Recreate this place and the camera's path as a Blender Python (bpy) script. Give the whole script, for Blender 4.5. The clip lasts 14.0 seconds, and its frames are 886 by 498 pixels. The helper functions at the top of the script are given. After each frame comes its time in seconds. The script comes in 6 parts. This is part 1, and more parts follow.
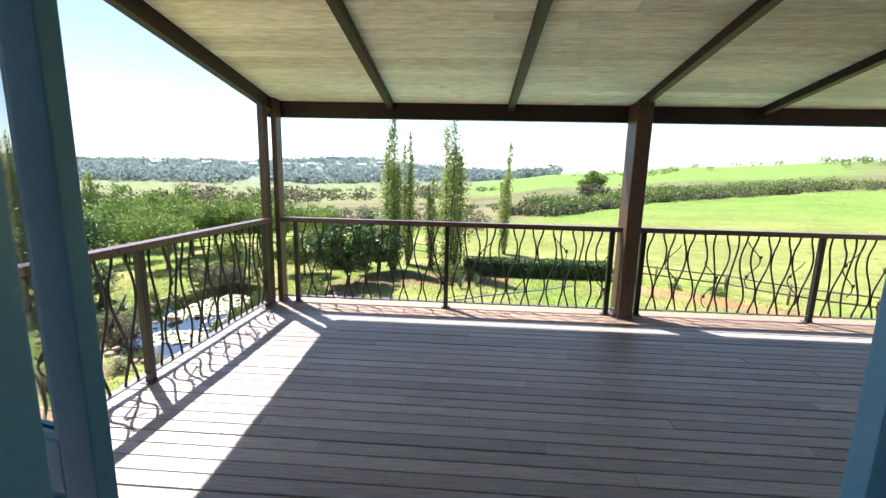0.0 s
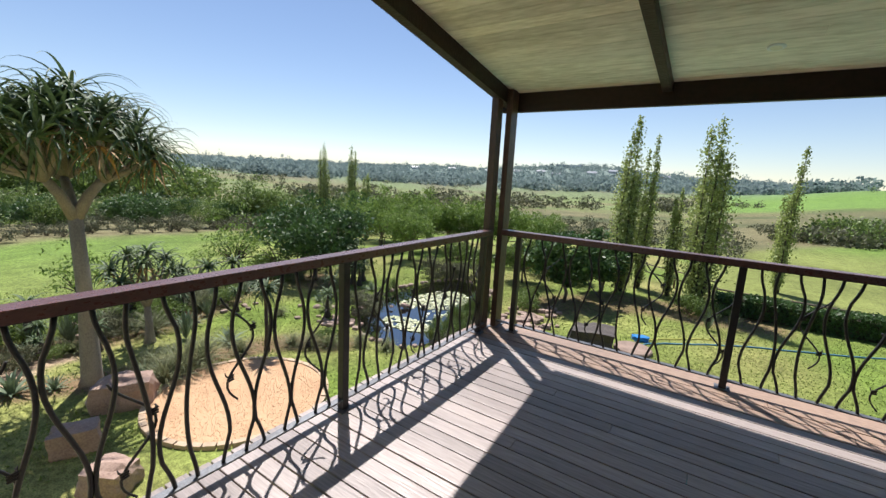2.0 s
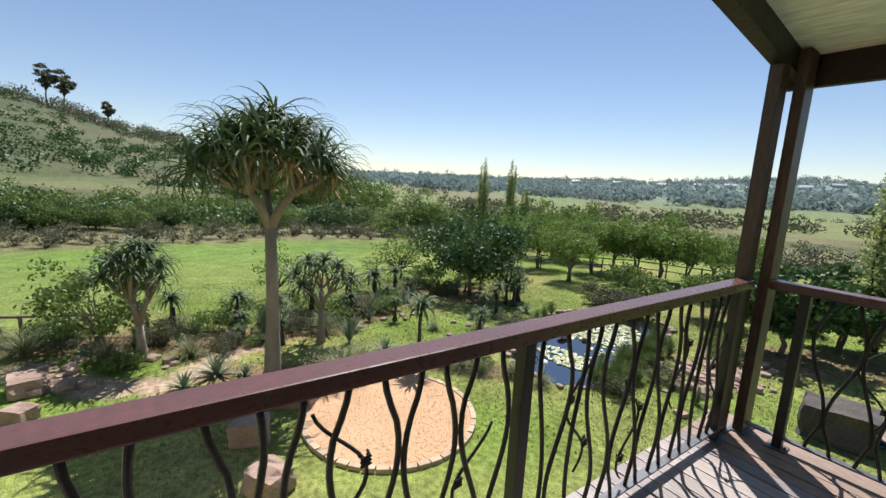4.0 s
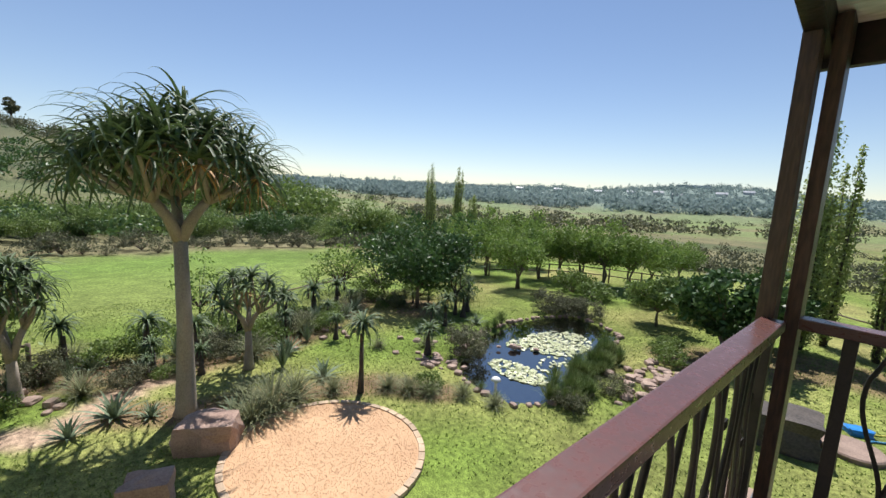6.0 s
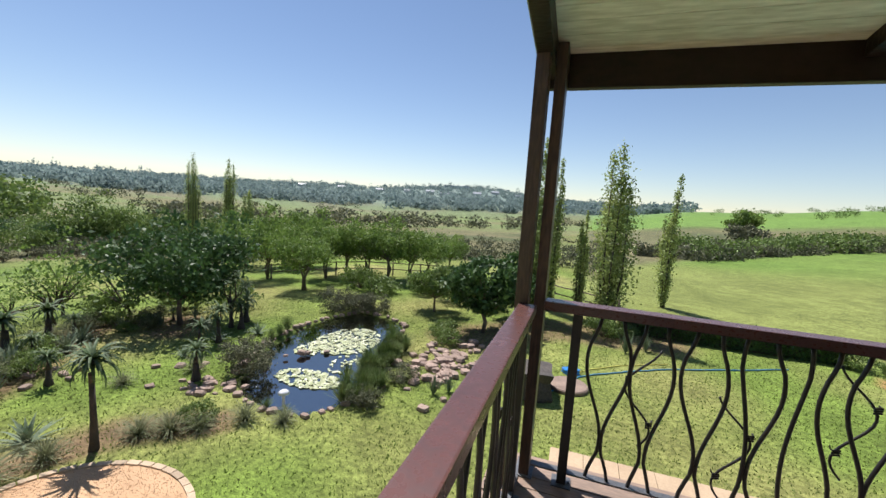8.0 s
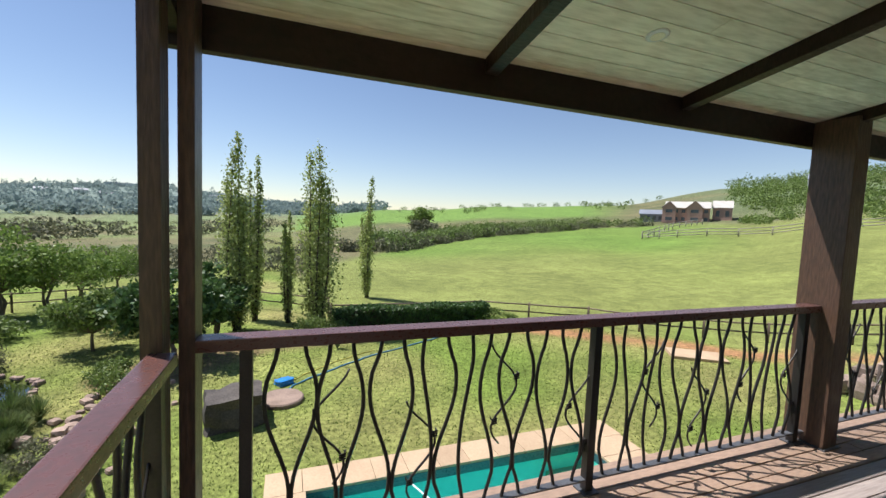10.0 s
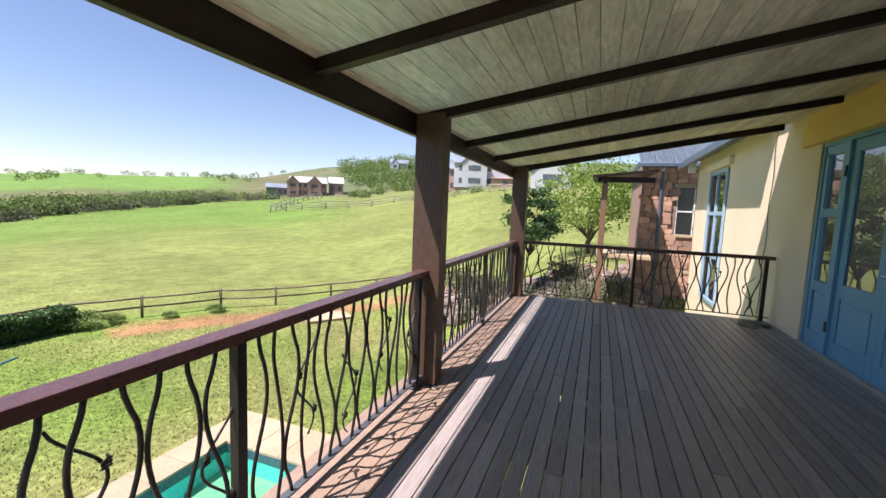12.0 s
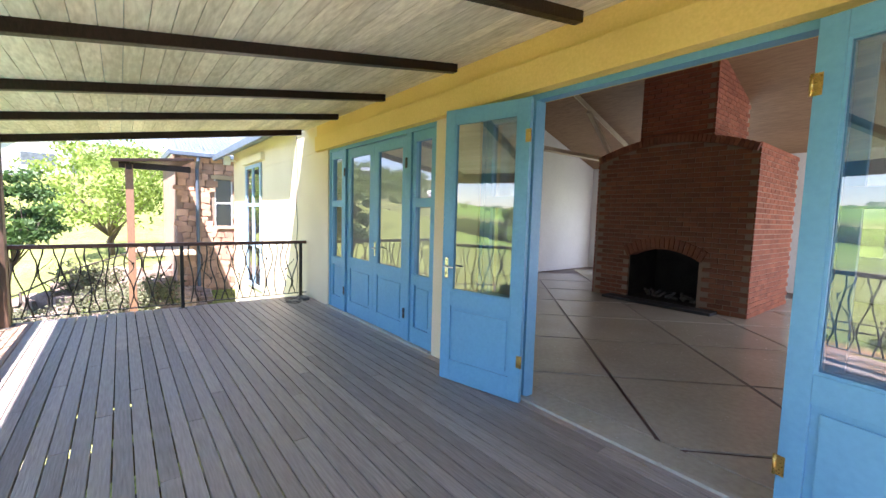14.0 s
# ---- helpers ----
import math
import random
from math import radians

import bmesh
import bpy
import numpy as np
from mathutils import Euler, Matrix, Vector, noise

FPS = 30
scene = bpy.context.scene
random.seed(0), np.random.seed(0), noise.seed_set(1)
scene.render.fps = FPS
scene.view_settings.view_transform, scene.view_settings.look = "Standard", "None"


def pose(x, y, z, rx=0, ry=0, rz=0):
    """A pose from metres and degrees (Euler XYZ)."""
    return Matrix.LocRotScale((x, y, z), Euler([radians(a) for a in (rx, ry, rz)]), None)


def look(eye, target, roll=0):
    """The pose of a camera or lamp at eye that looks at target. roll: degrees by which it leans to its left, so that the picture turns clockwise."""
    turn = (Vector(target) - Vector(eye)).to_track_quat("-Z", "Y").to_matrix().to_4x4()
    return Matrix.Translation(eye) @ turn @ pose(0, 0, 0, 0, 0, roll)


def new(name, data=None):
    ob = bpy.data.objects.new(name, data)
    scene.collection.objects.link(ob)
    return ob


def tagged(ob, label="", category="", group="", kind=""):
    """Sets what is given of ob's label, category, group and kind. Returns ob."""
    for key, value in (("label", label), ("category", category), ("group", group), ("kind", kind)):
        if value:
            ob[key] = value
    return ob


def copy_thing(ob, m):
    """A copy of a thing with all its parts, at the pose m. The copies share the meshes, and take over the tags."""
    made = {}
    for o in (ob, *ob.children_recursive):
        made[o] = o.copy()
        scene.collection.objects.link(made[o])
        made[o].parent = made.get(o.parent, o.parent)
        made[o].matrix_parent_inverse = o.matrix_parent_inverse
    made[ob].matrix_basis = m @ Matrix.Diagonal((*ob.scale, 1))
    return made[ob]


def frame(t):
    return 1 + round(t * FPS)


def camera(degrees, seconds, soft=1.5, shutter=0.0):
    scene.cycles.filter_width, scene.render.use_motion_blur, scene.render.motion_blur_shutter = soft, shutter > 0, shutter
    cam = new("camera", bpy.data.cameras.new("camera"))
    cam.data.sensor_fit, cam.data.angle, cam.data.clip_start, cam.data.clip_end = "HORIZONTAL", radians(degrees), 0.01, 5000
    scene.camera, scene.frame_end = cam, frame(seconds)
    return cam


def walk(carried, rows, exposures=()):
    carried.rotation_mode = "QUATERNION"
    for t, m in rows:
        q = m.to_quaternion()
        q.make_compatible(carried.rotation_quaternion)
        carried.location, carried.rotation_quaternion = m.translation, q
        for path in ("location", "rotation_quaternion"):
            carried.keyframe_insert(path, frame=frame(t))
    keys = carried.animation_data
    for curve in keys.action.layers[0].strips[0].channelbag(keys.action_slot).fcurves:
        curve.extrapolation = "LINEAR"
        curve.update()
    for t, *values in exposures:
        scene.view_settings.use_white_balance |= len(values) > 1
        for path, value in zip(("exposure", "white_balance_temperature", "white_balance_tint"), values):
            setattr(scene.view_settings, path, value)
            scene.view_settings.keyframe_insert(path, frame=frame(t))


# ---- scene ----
cam = camera(94.5, 14.0)
PATH = [
    (0, (2.104, -0.709, 1.474), (1.99, 1.259, 1.136), 1.4),
    (0.5, (2.011, -0.429, 1.465), (1.752, 1.525, 1.126), 1.4),
    (1, (1.96, -0.158, 1.474), (1.471, 1.752, 1.136), 1.7),
    (1.5, (1.847, 0.053, 1.472), (1.06, 1.86, 1.135), 2.4),
    (2, (1.687, 0.229, 1.468), (0.595, 1.869, 1.124), 3.1),
    (2.5, (1.523, 0.442, 1.455), (0.167, 1.871, 1.112), 3.2),
    (3, (1.367, 0.608, 1.46), (-0.179, 1.83, 1.117), 3.4),
    (3.2, (1.274, 0.662, 1.456), (-0.321, 1.816, 1.106), 3.7),
    (5.3, (0.324, 1.2, 1.471), (-1.302, 2.328, 1.18), 3.1),
    (5.5, (0.318, 1.255, 1.47), (-1.274, 2.432, 1.186), 2.9),
    (6, (0.217, 1.424, 1.467), (-1.256, 2.749, 1.193), 3.3),
    (6.5, (0.178, 1.528, 1.463), (-1.141, 3.007, 1.197), 3.6),
    (7, (0.122, 1.619, 1.462), (-1.011, 3.246, 1.197), 3.9),
    (7.2, (0.119, 1.627, 1.467), (-0.929, 3.311, 1.207), 3.9),
    (9.3, (0.122, 1.872, 1.474), (0.327, 3.855, 1.311), 2.9),
    (9.5, (0.168, 1.938, 1.478), (0.509, 3.903, 1.325), 2.6),
    (10, (0.299, 2.088, 1.494), (0.997, 3.956, 1.349), 2.4),
    (10.5, (0.392, 2.197, 1.498), (1.448, 3.889, 1.341), 2.5),
    (11, (0.457, 2.333, 1.509), (1.84, 3.768, 1.345), 2.2),
    (11.5, (0.51, 2.41, 1.498), (2.163, 3.521, 1.315), 2.2),
    (12, (0.643, 2.506, 1.529), (2.505, 3.208, 1.328), 2.3),
    (12.5, (0.755, 2.544, 1.532), (2.732, 2.771, 1.339), 2.0),
    (13, (0.832, 2.605, 1.545), (2.794, 2.266, 1.355), 1.6),
    (13.5, (0.825, 2.634, 1.526), (2.615, 1.76, 1.345), 1.4),
    (14, (0.795, 2.618, 1.516), (2.36, 1.384, 1.352), 1.6),
]
walk(cam, [(t, look(eye, target, roll)) for t, eye, target, roll in PATH],
     [(0, 1.65, 6200, 19), (0.5, 1.12, 6200, 17), (1, 0.84, 6200, 15), (2, 0.68, 6200, 16), (3, 0.58, 6200, 15), (7, 0.57, 6200, 15), (9.5, 0.62, 6200, 15), (11, 0.80, 6180, 19), (12, 1.02, 6120, 24), (12.5, 1.15, 6030, 30), (13, 1.65, 6030, 27), (13.5, 2.3, 6030, 26), (14, 2.7, 6030, 26)])

# ---- world and sun ----
world = bpy.data.worlds.new("sky")
scene.world = world
world.use_nodes = True
wn = world.node_tree.nodes
sky = wn.new("ShaderNodeTexSky")
sky.sky_type = "NISHITA"
sky.sun_disc = False
SUN = Vector((-0.42, 0.37, 1.0)).normalized()
sky.sun_elevation = math.asin(SUN.z)
sky.sun_rotation = math.atan2(SUN.x, SUN.y)
sky.air_density, sky.dust_density, sky.ozone_density = 1.0, 0.0, 0.3
wn["Background"].inputs["Strength"].default_value = 0.074
world.node_tree.links.new(sky.outputs[0], wn["Background"].inputs["Color"])
sun = new("sun", bpy.data.lights.new("sun", "SUN"))
sun.data.energy, sun.data.angle, sun.data.color = 5.0, radians(0.6), (1.0, 0.95, 0.87)
sun.matrix_world = look(SUN * 30, (0, 0, 0))


# ---- materials ----
def mat(name, a, b=None, rough=0.7, size=1.0, fine=None, bump=0.3, metal=0.0, stretch=(1, 1, 1), vary=0.0, island=0.0,
        rough_vary=0.15, spec=0.5, contrast=0.25, coat=0.0, thin=0.0):
    """A surface from two colours mixed by noise at two scales, with relief and uneven gloss."""
    m = bpy.data.materials.new(name)
    m.use_nodes = True
    n, l = m.node_tree.nodes, m.node_tree.links
    p = n["Principled BSDF"]
    b = b or tuple(c * 0.7 for c in a)
    geo = n.new("ShaderNodeNewGeometry")
    mp = n.new("ShaderNodeMapping")
    mp.inputs["Scale"].default_value = stretch
    l.new(geo.outputs["Position"], mp.inputs["Vector"])
    big = n.new("ShaderNodeTexNoise")
    big.inputs["Scale"].default_value = 1 / size
    big.inputs["Detail"].default_value = 5
    l.new(mp.outputs[0], big.inputs["Vector"])
    small = n.new("ShaderNodeTexNoise")
    small.inputs["Scale"].default_value = 1 / (fine or size / 12)
    small.inputs["Detail"].default_value = 6
    l.new(mp.outputs[0], small.inputs["Vector"])
    add = n.new("ShaderNodeMath")
    add.operation = "ADD"
    l.new(big.outputs[0], add.inputs[0])
    l.new(small.outputs[0], add.inputs[1])
    ramp = n.new("ShaderNodeMapRange")
    ramp.inputs["From Min"].default_value, ramp.inputs["From Max"].default_value = 1 - contrast, 1 + contrast
    l.new(add.outputs[0], ramp.inputs["Value"])
    mix = n.new("ShaderNodeMix")
    mix.data_type = "RGBA"
    mix.inputs[6].default_value, mix.inputs[7].default_value = (*a, 1), (*b, 1)
    l.new(ramp.outputs[0], mix.inputs[0])
    out = mix.outputs[2]
    if vary or island:
        hsv = n.new("ShaderNodeHueSaturation")
        src = n.new("ShaderNodeObjectInfo").outputs["Random"] if vary else geo.outputs["Random Per Island"]
        k = vary or island
        vr = n.new("ShaderNodeMapRange")
        vr.inputs["To Min"].default_value, vr.inputs["To Max"].default_value = 1 - k, 1 + k
        l.new(src, vr.inputs["Value"])
        l.new(vr.outputs[0], hsv.inputs["Value"])
        l.new(out, hsv.inputs["Color"])
        out = hsv.outputs[0]
    l.new(out, p.inputs["Base Color"])
    rr = n.new("ShaderNodeMapRange")
    rr.inputs["To Min"].default_value, rr.inputs["To Max"].default_value = max(0.02, rough - rough_vary), min(1, rough + rough_vary)
    l.new(small.outputs[0], rr.inputs["Value"])
    l.new(rr.outputs[0], p.inputs["Roughness"])
    p.inputs["Metallic"].default_value = metal
    p.inputs["Specular IOR Level"].default_value = spec
    p.inputs["Coat Weight"].default_value = coat
    if bump:
        bp = n.new("ShaderNodeBump")
        bp.inputs["Strength"].default_value = bump
        bp.inputs["Distance"].default_value = 0.01
        l.new(add.outputs[0], bp.inputs["Height"])
        l.new(bp.outputs[0], p.inputs["Normal"])
    if thin:
        p.inputs["Transmission Weight"].default_value = 0.0
        p.inputs["Subsurface Weight"].default_value = 0.0
        tr = n.new("ShaderNodeBsdfTranslucent")
        l.new(out, tr.inputs["Color"])
        ms = n.new("ShaderNodeMixShader")
        ms.inputs[0].default_value = thin
        l.new(p.outputs[0], ms.inputs[1])
        l.new(tr.outputs[0], ms.inputs[2])
        l.new(ms.outputs[0], n["Material Output"].inputs["Surface"])
    return m


def glass(name, tint=(0.62, 0.66, 0.66)):
    m = bpy.data.materials.new(name)
    m.use_nodes = True
    n, l = m.node_tree.nodes, m.node_tree.links
    gl = n.new("ShaderNodeBsdfGlossy")
    gl.inputs["Roughness"].default_value = 0.0
    tr = n.new("ShaderNodeBsdfTransparent")
    tr.inputs["Color"].default_value = (*tint, 1)
    lw, pw, ad, ms = n.new("ShaderNodeLayerWeight"), n.new("ShaderNodeMath"), n.new("ShaderNodeMath"), n.new("ShaderNodeMixShader")
    lw.inputs["Blend"].default_value = 0.5
    pw.operation, pw.inputs[1].default_value = "POWER", 4.0
    ad.operation, ad.inputs[1].default_value, ad.inputs[2].default_value = "MULTIPLY_ADD", 0.65, 0.27
    l.new(lw.outputs["Facing"], pw.inputs[0])
    l.new(pw.outputs[0], ad.inputs[0])
    l.new(ad.outputs[0], ms.inputs[0])
    l.new(tr.outputs[0], ms.inputs[1])
    l.new(gl.outputs[0], ms.inputs[2])
    l.new(ms.outputs[0], n["Material Output"].inputs["Surface"])
    return m


DECK = mat("weathered_deck", (0.375, 0.320, 0.288), (0.205, 0.176, 0.160), 0.42, 0.9, 0.02, 0.35, stretch=(0.12, 1.6, 1), vary=0.22, contrast=0.3)
EDGE = mat("orange_deck_edge", (0.34, 0.235, 0.165), (0.21, 0.15, 0.11), 0.6, 0.5, 0.02, 0.3, stretch=(0.3, 1, 1), vary=0.12)
BEAM = mat("dark_stained_beam", (0.030, 0.016, 0.012), (0.012, 0.008, 0.006), 0.42, 0.5, 0.015, 0.3, spec=0.25, stretch=(0.3, 1, 0.4))
POST = mat("brown_stained_post", (0.110, 0.062, 0.038), (0.045, 0.026, 0.018), 0.45, 0.6, 0.012, 0.3, stretch=(1, 1, 0.15))
HAND = mat("red_brown_handrail", (0.125, 0.056, 0.046), (0.072, 0.034, 0.029), 0.30, 0.4, 0.012, 0.06, stretch=(0.5, 0.5, 1))
STEEL = mat("black_steel", (0.018, 0.017, 0.017), (0.035, 0.030, 0.026), 0.42, 0.2, 0.01, 0.15, metal=0.3)
GALV = mat("grey_steel", (0.16, 0.17, 0.18), (0.09, 0.09, 0.09), 0.45, 0.2, 0.01, 0.15, metal=0.5)
PLANK = mat("whitewashed_ceiling", (0.86, 0.80, 0.67), (0.56, 0.50, 0.385), 0.75, 0.55, 0.03, 0.3, stretch=(0.22, 1.2, 1), island=0.16, contrast=0.24)
CREAM = mat("cream_plaster", (0.80, 0.68, 0.48), (0.71, 0.59, 0.39), 0.85, 1.2, 0.02, 0.25)
OCHRE = mat("yellow_plaster", (0.82, 0.60, 0.21), (0.72, 0.52, 0.16), 0.8, 1.0, 0.02, 0.25)
BLUE = mat("blue_paint", (0.145, 0.38, 0.57), (0.115, 0.315, 0.50), 0.42, 0.8, 0.03, 0.12, contrast=0.35)
WHITE = mat("white_paint", (0.78, 0.77, 0.74), (0.68, 0.67, 0.64), 0.7, 1.0, 0.03, 0.1)
BRASS = mat("brass", (0.60, 0.40, 0.12), (0.45, 0.29, 0.09), 0.3, 0.1, 0.01, 0.1, metal=1.0)
CHROME = mat("chrome", (0.75, 0.75, 0.75), (0.6, 0.6, 0.6), 0.2, 0.1, 0.01, 0.05, metal=1.0)
SCREED = mat("polished_screed", (0.50, 0.48, 0.41), (0.36, 0.345, 0.29), 0.22, 0.9, 0.05, 0.06, contrast=0.35)
JOINT = mat("dark_red_joint", (0.075, 0.030, 0.024), (0.05, 0.022, 0.018), 0.4, 0.3, 0.02, 0.1)
BRICK = mat("red_brick", (0.32, 0.125, 0.068), (0.20, 0.078, 0.047), 0.85, 0.25, 0.012, 0.5, vary=0.25)
MORTAR = mat("mortar", (0.42, 0.31, 0.23), (0.30, 0.215, 0.16), 0.95, 0.3, 0.01, 0.4)
SOOT = mat("soot", (0.012, 0.011, 0.010), (0.05, 0.045, 0.04), 0.95, 0.4, 0.03, 0.3)
SLATE = mat("dark_slate", (0.045, 0.048, 0.052), (0.03, 0.03, 0.033), 0.5, 0.3, 0.02, 0.2)
WOODCEIL = mat("warm_boards", (0.30, 0.18, 0.095), (0.20, 0.115, 0.06), 0.6, 0.6, 0.03, 0.2, stretch=(0.15, 1, 1))
TRUSS = mat("pale_truss", (0.55, 0.47, 0.33), (0.45, 0.37, 0.25), 0.6, 0.6, 0.03, 0.2)
PANE = glass("window_glass")
BLACK = mat("black_plastic", (0.015, 0.015, 0.016), (0.03, 0.03, 0.03), 0.5, 0.1, 0.01, 0.05)
WHITEP = mat("white_plastic", (0.75, 0.76, 0.76), (0.65, 0.66, 0.66), 0.4, 0.1, 0.01, 0.05)
LENS = mat("lamp_lens", (0.75, 0.72, 0.6), (0.7, 0.65, 0.5), 0.3, 0.1, 0.01, 0.05)
ROOFM = mat("grey_corrugated_steel", (0.30, 0.35, 0.40), (0.24, 0.29, 0.34), 0.4, 2.0, 0.1, 0.05, metal=0.3)
GUTTER = mat("slate_grey_gutter", (0.10, 0.13, 0.16), (0.07, 0.09, 0.12), 0.4, 0.5, 0.03, 0.05)


# ---- mesh helpers ----
def obj(name, bm, material, parent=None, label="", smooth=False):
    me = bpy.data.meshes.new(name)
    bm.normal_update()
    bm.to_mesh(me)
    bm.free()
    for one in material if isinstance(material, (list, tuple)) else [material]:
        me.materials.append(one)
    if smooth:
        me.polygons.foreach_set("use_smooth", [True] * len(me.polygons))
    ob = new(name, me)
    if parent:
        ob.parent = parent
    if label:
        ob["label"] = label
    return ob


def part(name, bm, material, parent, label="", smooth=False):
    return obj(name, bm, material, parent, label, smooth)


def share(name, me, parent, m):
    ob = new(name, me)
    ob.parent = parent
    ob.matrix_basis = m
    return ob


def thing(name, at=(0, 0, 0), label="", category="", group="", kind="", turn=0.0):
    e = new(name)
    e.matrix_basis = pose(*at, 0, 0, turn)
    return tagged(e, label, category, group, kind)


def box(bm, x0, x1, y0, y1, z0, z1, bevel=0.0, mi=0):
    """A block, with its edges rounded off."""
    r = bmesh.ops.create_cube(bm, size=1.0)
    vs = r["verts"]
    for v in vs:
        v.co = Vector((x0 + (v.co.x + 0.5) * (x1 - x0), y0 + (v.co.y + 0.5) * (y1 - y0), z0 + (v.co.z + 0.5) * (z1 - z0)))
    fs = {f for v in vs for f in v.link_faces}
    for f in fs:
        f.material_index = mi
    if bevel:
        es = {e for v in vs for e in v.link_edges}
        bmesh.ops.bevel(bm, geom=list(es), offset=bevel, segments=2, affect="EDGES", profile=0.7)
    return vs


def blk(x0, x1, y0, y1, z0, z1, bevel=0.0):
    bm = bmesh.new()
    box(bm, x0, x1, y0, y1, z0, z1, bevel)
    return bm


def tube(bm, pts, radii, sides=8, cap=True):
    """A round bar along points."""
    pts = [Vector(p) for p in pts]
    if not isinstance(radii, (list, tuple)):
        radii = [radii] * len(pts)
    rings = []
    ref = Vector((0.31, 0.87, 0.21))
    for i, p in enumerate(pts):
        d = (pts[min(i + 1, len(pts) - 1)] - pts[max(i - 1, 0)]).normalized()
        if abs(d.dot(ref)) > 0.95:
            ref = Vector((0.9, -0.2, 0.3))
        u = d.cross(ref).normalized()
        w = d.cross(u)
        rings.append([bm.verts.new(p + (u * math.cos(a) + w * math.sin(a)) * radii[i]) for a in [k * math.tau / sides for k in range(sides)]])
    for a, b in zip(rings, rings[1:]):
        for k in range(sides):
            bm.faces.new((a[k], a[(k + 1) % sides], b[(k + 1) % sides], b[k]))
    if cap:
        bm.faces.new(rings[0][::-1])
        bm.faces.new(rings[-1])
    return bm


def prism(pts, y0, y1):
    """A slab cut to an outline in x and z, from y0 to y1."""
    bm = bmesh.new()
    a = [bm.verts.new((x, y0, z)) for x, z in pts]
    b = [bm.verts.new((x, y1, z)) for x, z in pts]
    bm.faces.new(a)
    bm.faces.new(b[::-1])
    for i in range(len(pts)):
        j = (i + 1) % len(pts)
        bm.faces.new((a[j], a[i], b[i], b[j]))
    bmesh.ops.recalc_face_normals(bm, faces=bm.faces)
    return bm


# ---- land ----
AZ = [-180, -120, -103, -90, -75, -50, -30, -15, 0, 15, 29, 42, 56, 65, 76, 89, 100, 120, 180]
RAD = [0, 14, 38, 60, 100, 170, 350, 500, 900, 1500, 3000]
LAND = {
    -180: "-3.2 -3.2 -3.2 -3 0 5 20 30 40 40 40", -120: "-3.2 -3.2 -4 -4 -4 0 25 52 60 60 60",
    -103: "-3.2 -3.2 -4.4 -4.4 -4.6 -2.8 28 57 66 68 68", -90: "-3.2 -3.2 -4.4 -5 -6 -4 13 31 46 50 50",
    -75: "-3.2 -3.2 -4.2 -6 -8 -9 -8 -2 6 14 25", -50: "-3.2 -3.2 -4.2 -5.5 -8 -11 -14 -12 0 26 40",
    -30: "-3.2 -3.3 -3.6 -5 -7 -10 -15 -14 2 36 40", -15: "-3.2 -3.3 -3.6 -4.5 -6 -9 -13 -11 10 60 60",
    0: "-3.2 -3.2 -3.4 -4 -5.5 -7 -8 -5 6 30 30", 15: "-3.2 -3.2 -3.4 -3.8 -3.8 -3 3 11 15 15 15",
    29: "-3.2 -3.2 -3.3 -3 -2 0 11 20 22 22 22", 42: "-3.2 -3.2 -3.2 -2.5 -0.9 2.5 14 24 25 25 25",
    56: "-3.2 -3.2 -2.9 -1.2 1.2 5 27 44 48 48 48", 65: "-3.2 -3 -2.2 0.2 3.4 9 33 52 53 53 53",
    76: "-3.2 -2.7 -0.8 2.5 6.5 14 38 50 50 50 50", 89: "-3.2 -1.6 0.3 3.5 9 18 40 50 50 50 50",
    100: "-3.2 -1.6 0 3 8 16 40 50 50 50 50", 120: "-3.2 -3 -2 1 6 14 40 50 50 50 50", 180: "-3.2 -3.2 -3.2 -3 0 5 20 30 40 40 40"}
LAND = {k: [float(v) for v in s.split()] for k, s in LAND.items()}
CX, CY = 0.3, 1.8


def polar(x, y):
    return math.degrees(math.atan2(x - CX, y - CY)), math.hypot(x - CX, y - CY)


def at_polar(az, r):
    return CX + r * math.sin(radians(az)), CY + r * math.cos(radians(az))


def land(x, y):
    """The height of the ground."""
    az, r = polar(x, y)
    i = max(k for k in range(len(AZ) - 1) if AZ[k] <= az)
    s = (az - AZ[i]) / (AZ[i + 1] - AZ[i])
    s = s * s * (3 - 2 * s)
    lr = math.log(r + 8)
    row = []
    for k in (AZ[i], AZ[i + 1]):
        row.append(float(np.interp(lr, [math.log(v + 8) for v in RAD], LAND[k])))
    z = row[0] + (row[1] - row[0]) * s
    if r > 30:
        z += (noise.noise(Vector((x * 0.03, y * 0.03, 3))) * 0.35 + noise.noise(Vector((x * 0.004, y * 0.004, 7))) * 2.0 * min(1, r / 400)) * min(1, (r - 30) / 60)
    return z

# ---- deck ----
deck = thing("floor", label="weathered grey-brown timber deck with open joints", category="deck", kind="structure")
RAF = [-0.1 + 1.318 * i for i in range(7)]
PITCH = 0.104
rnd = random.Random(4)
plank_meshes = {}


def plank(x0, x1, y0, material, w=0.0955, z=0.0):
    key = (round(x1 - x0, 2), material.name, w)
    if key not in plank_meshes:
        bm = blk(0, x1 - x0, 0, w, -0.03, 0, 0.004)
        me = bpy.data.meshes.new("plank")
        bm.to_mesh(me)
        bm.free()
        me.materials.append(material)
        plank_meshes[key] = me
    return share("plank", plank_meshes[key], deck, pose(x0, y0, z + rnd.uniform(-0.0015, 0.0015), 0, 0, rnd.uniform(-0.03, 0.03)))


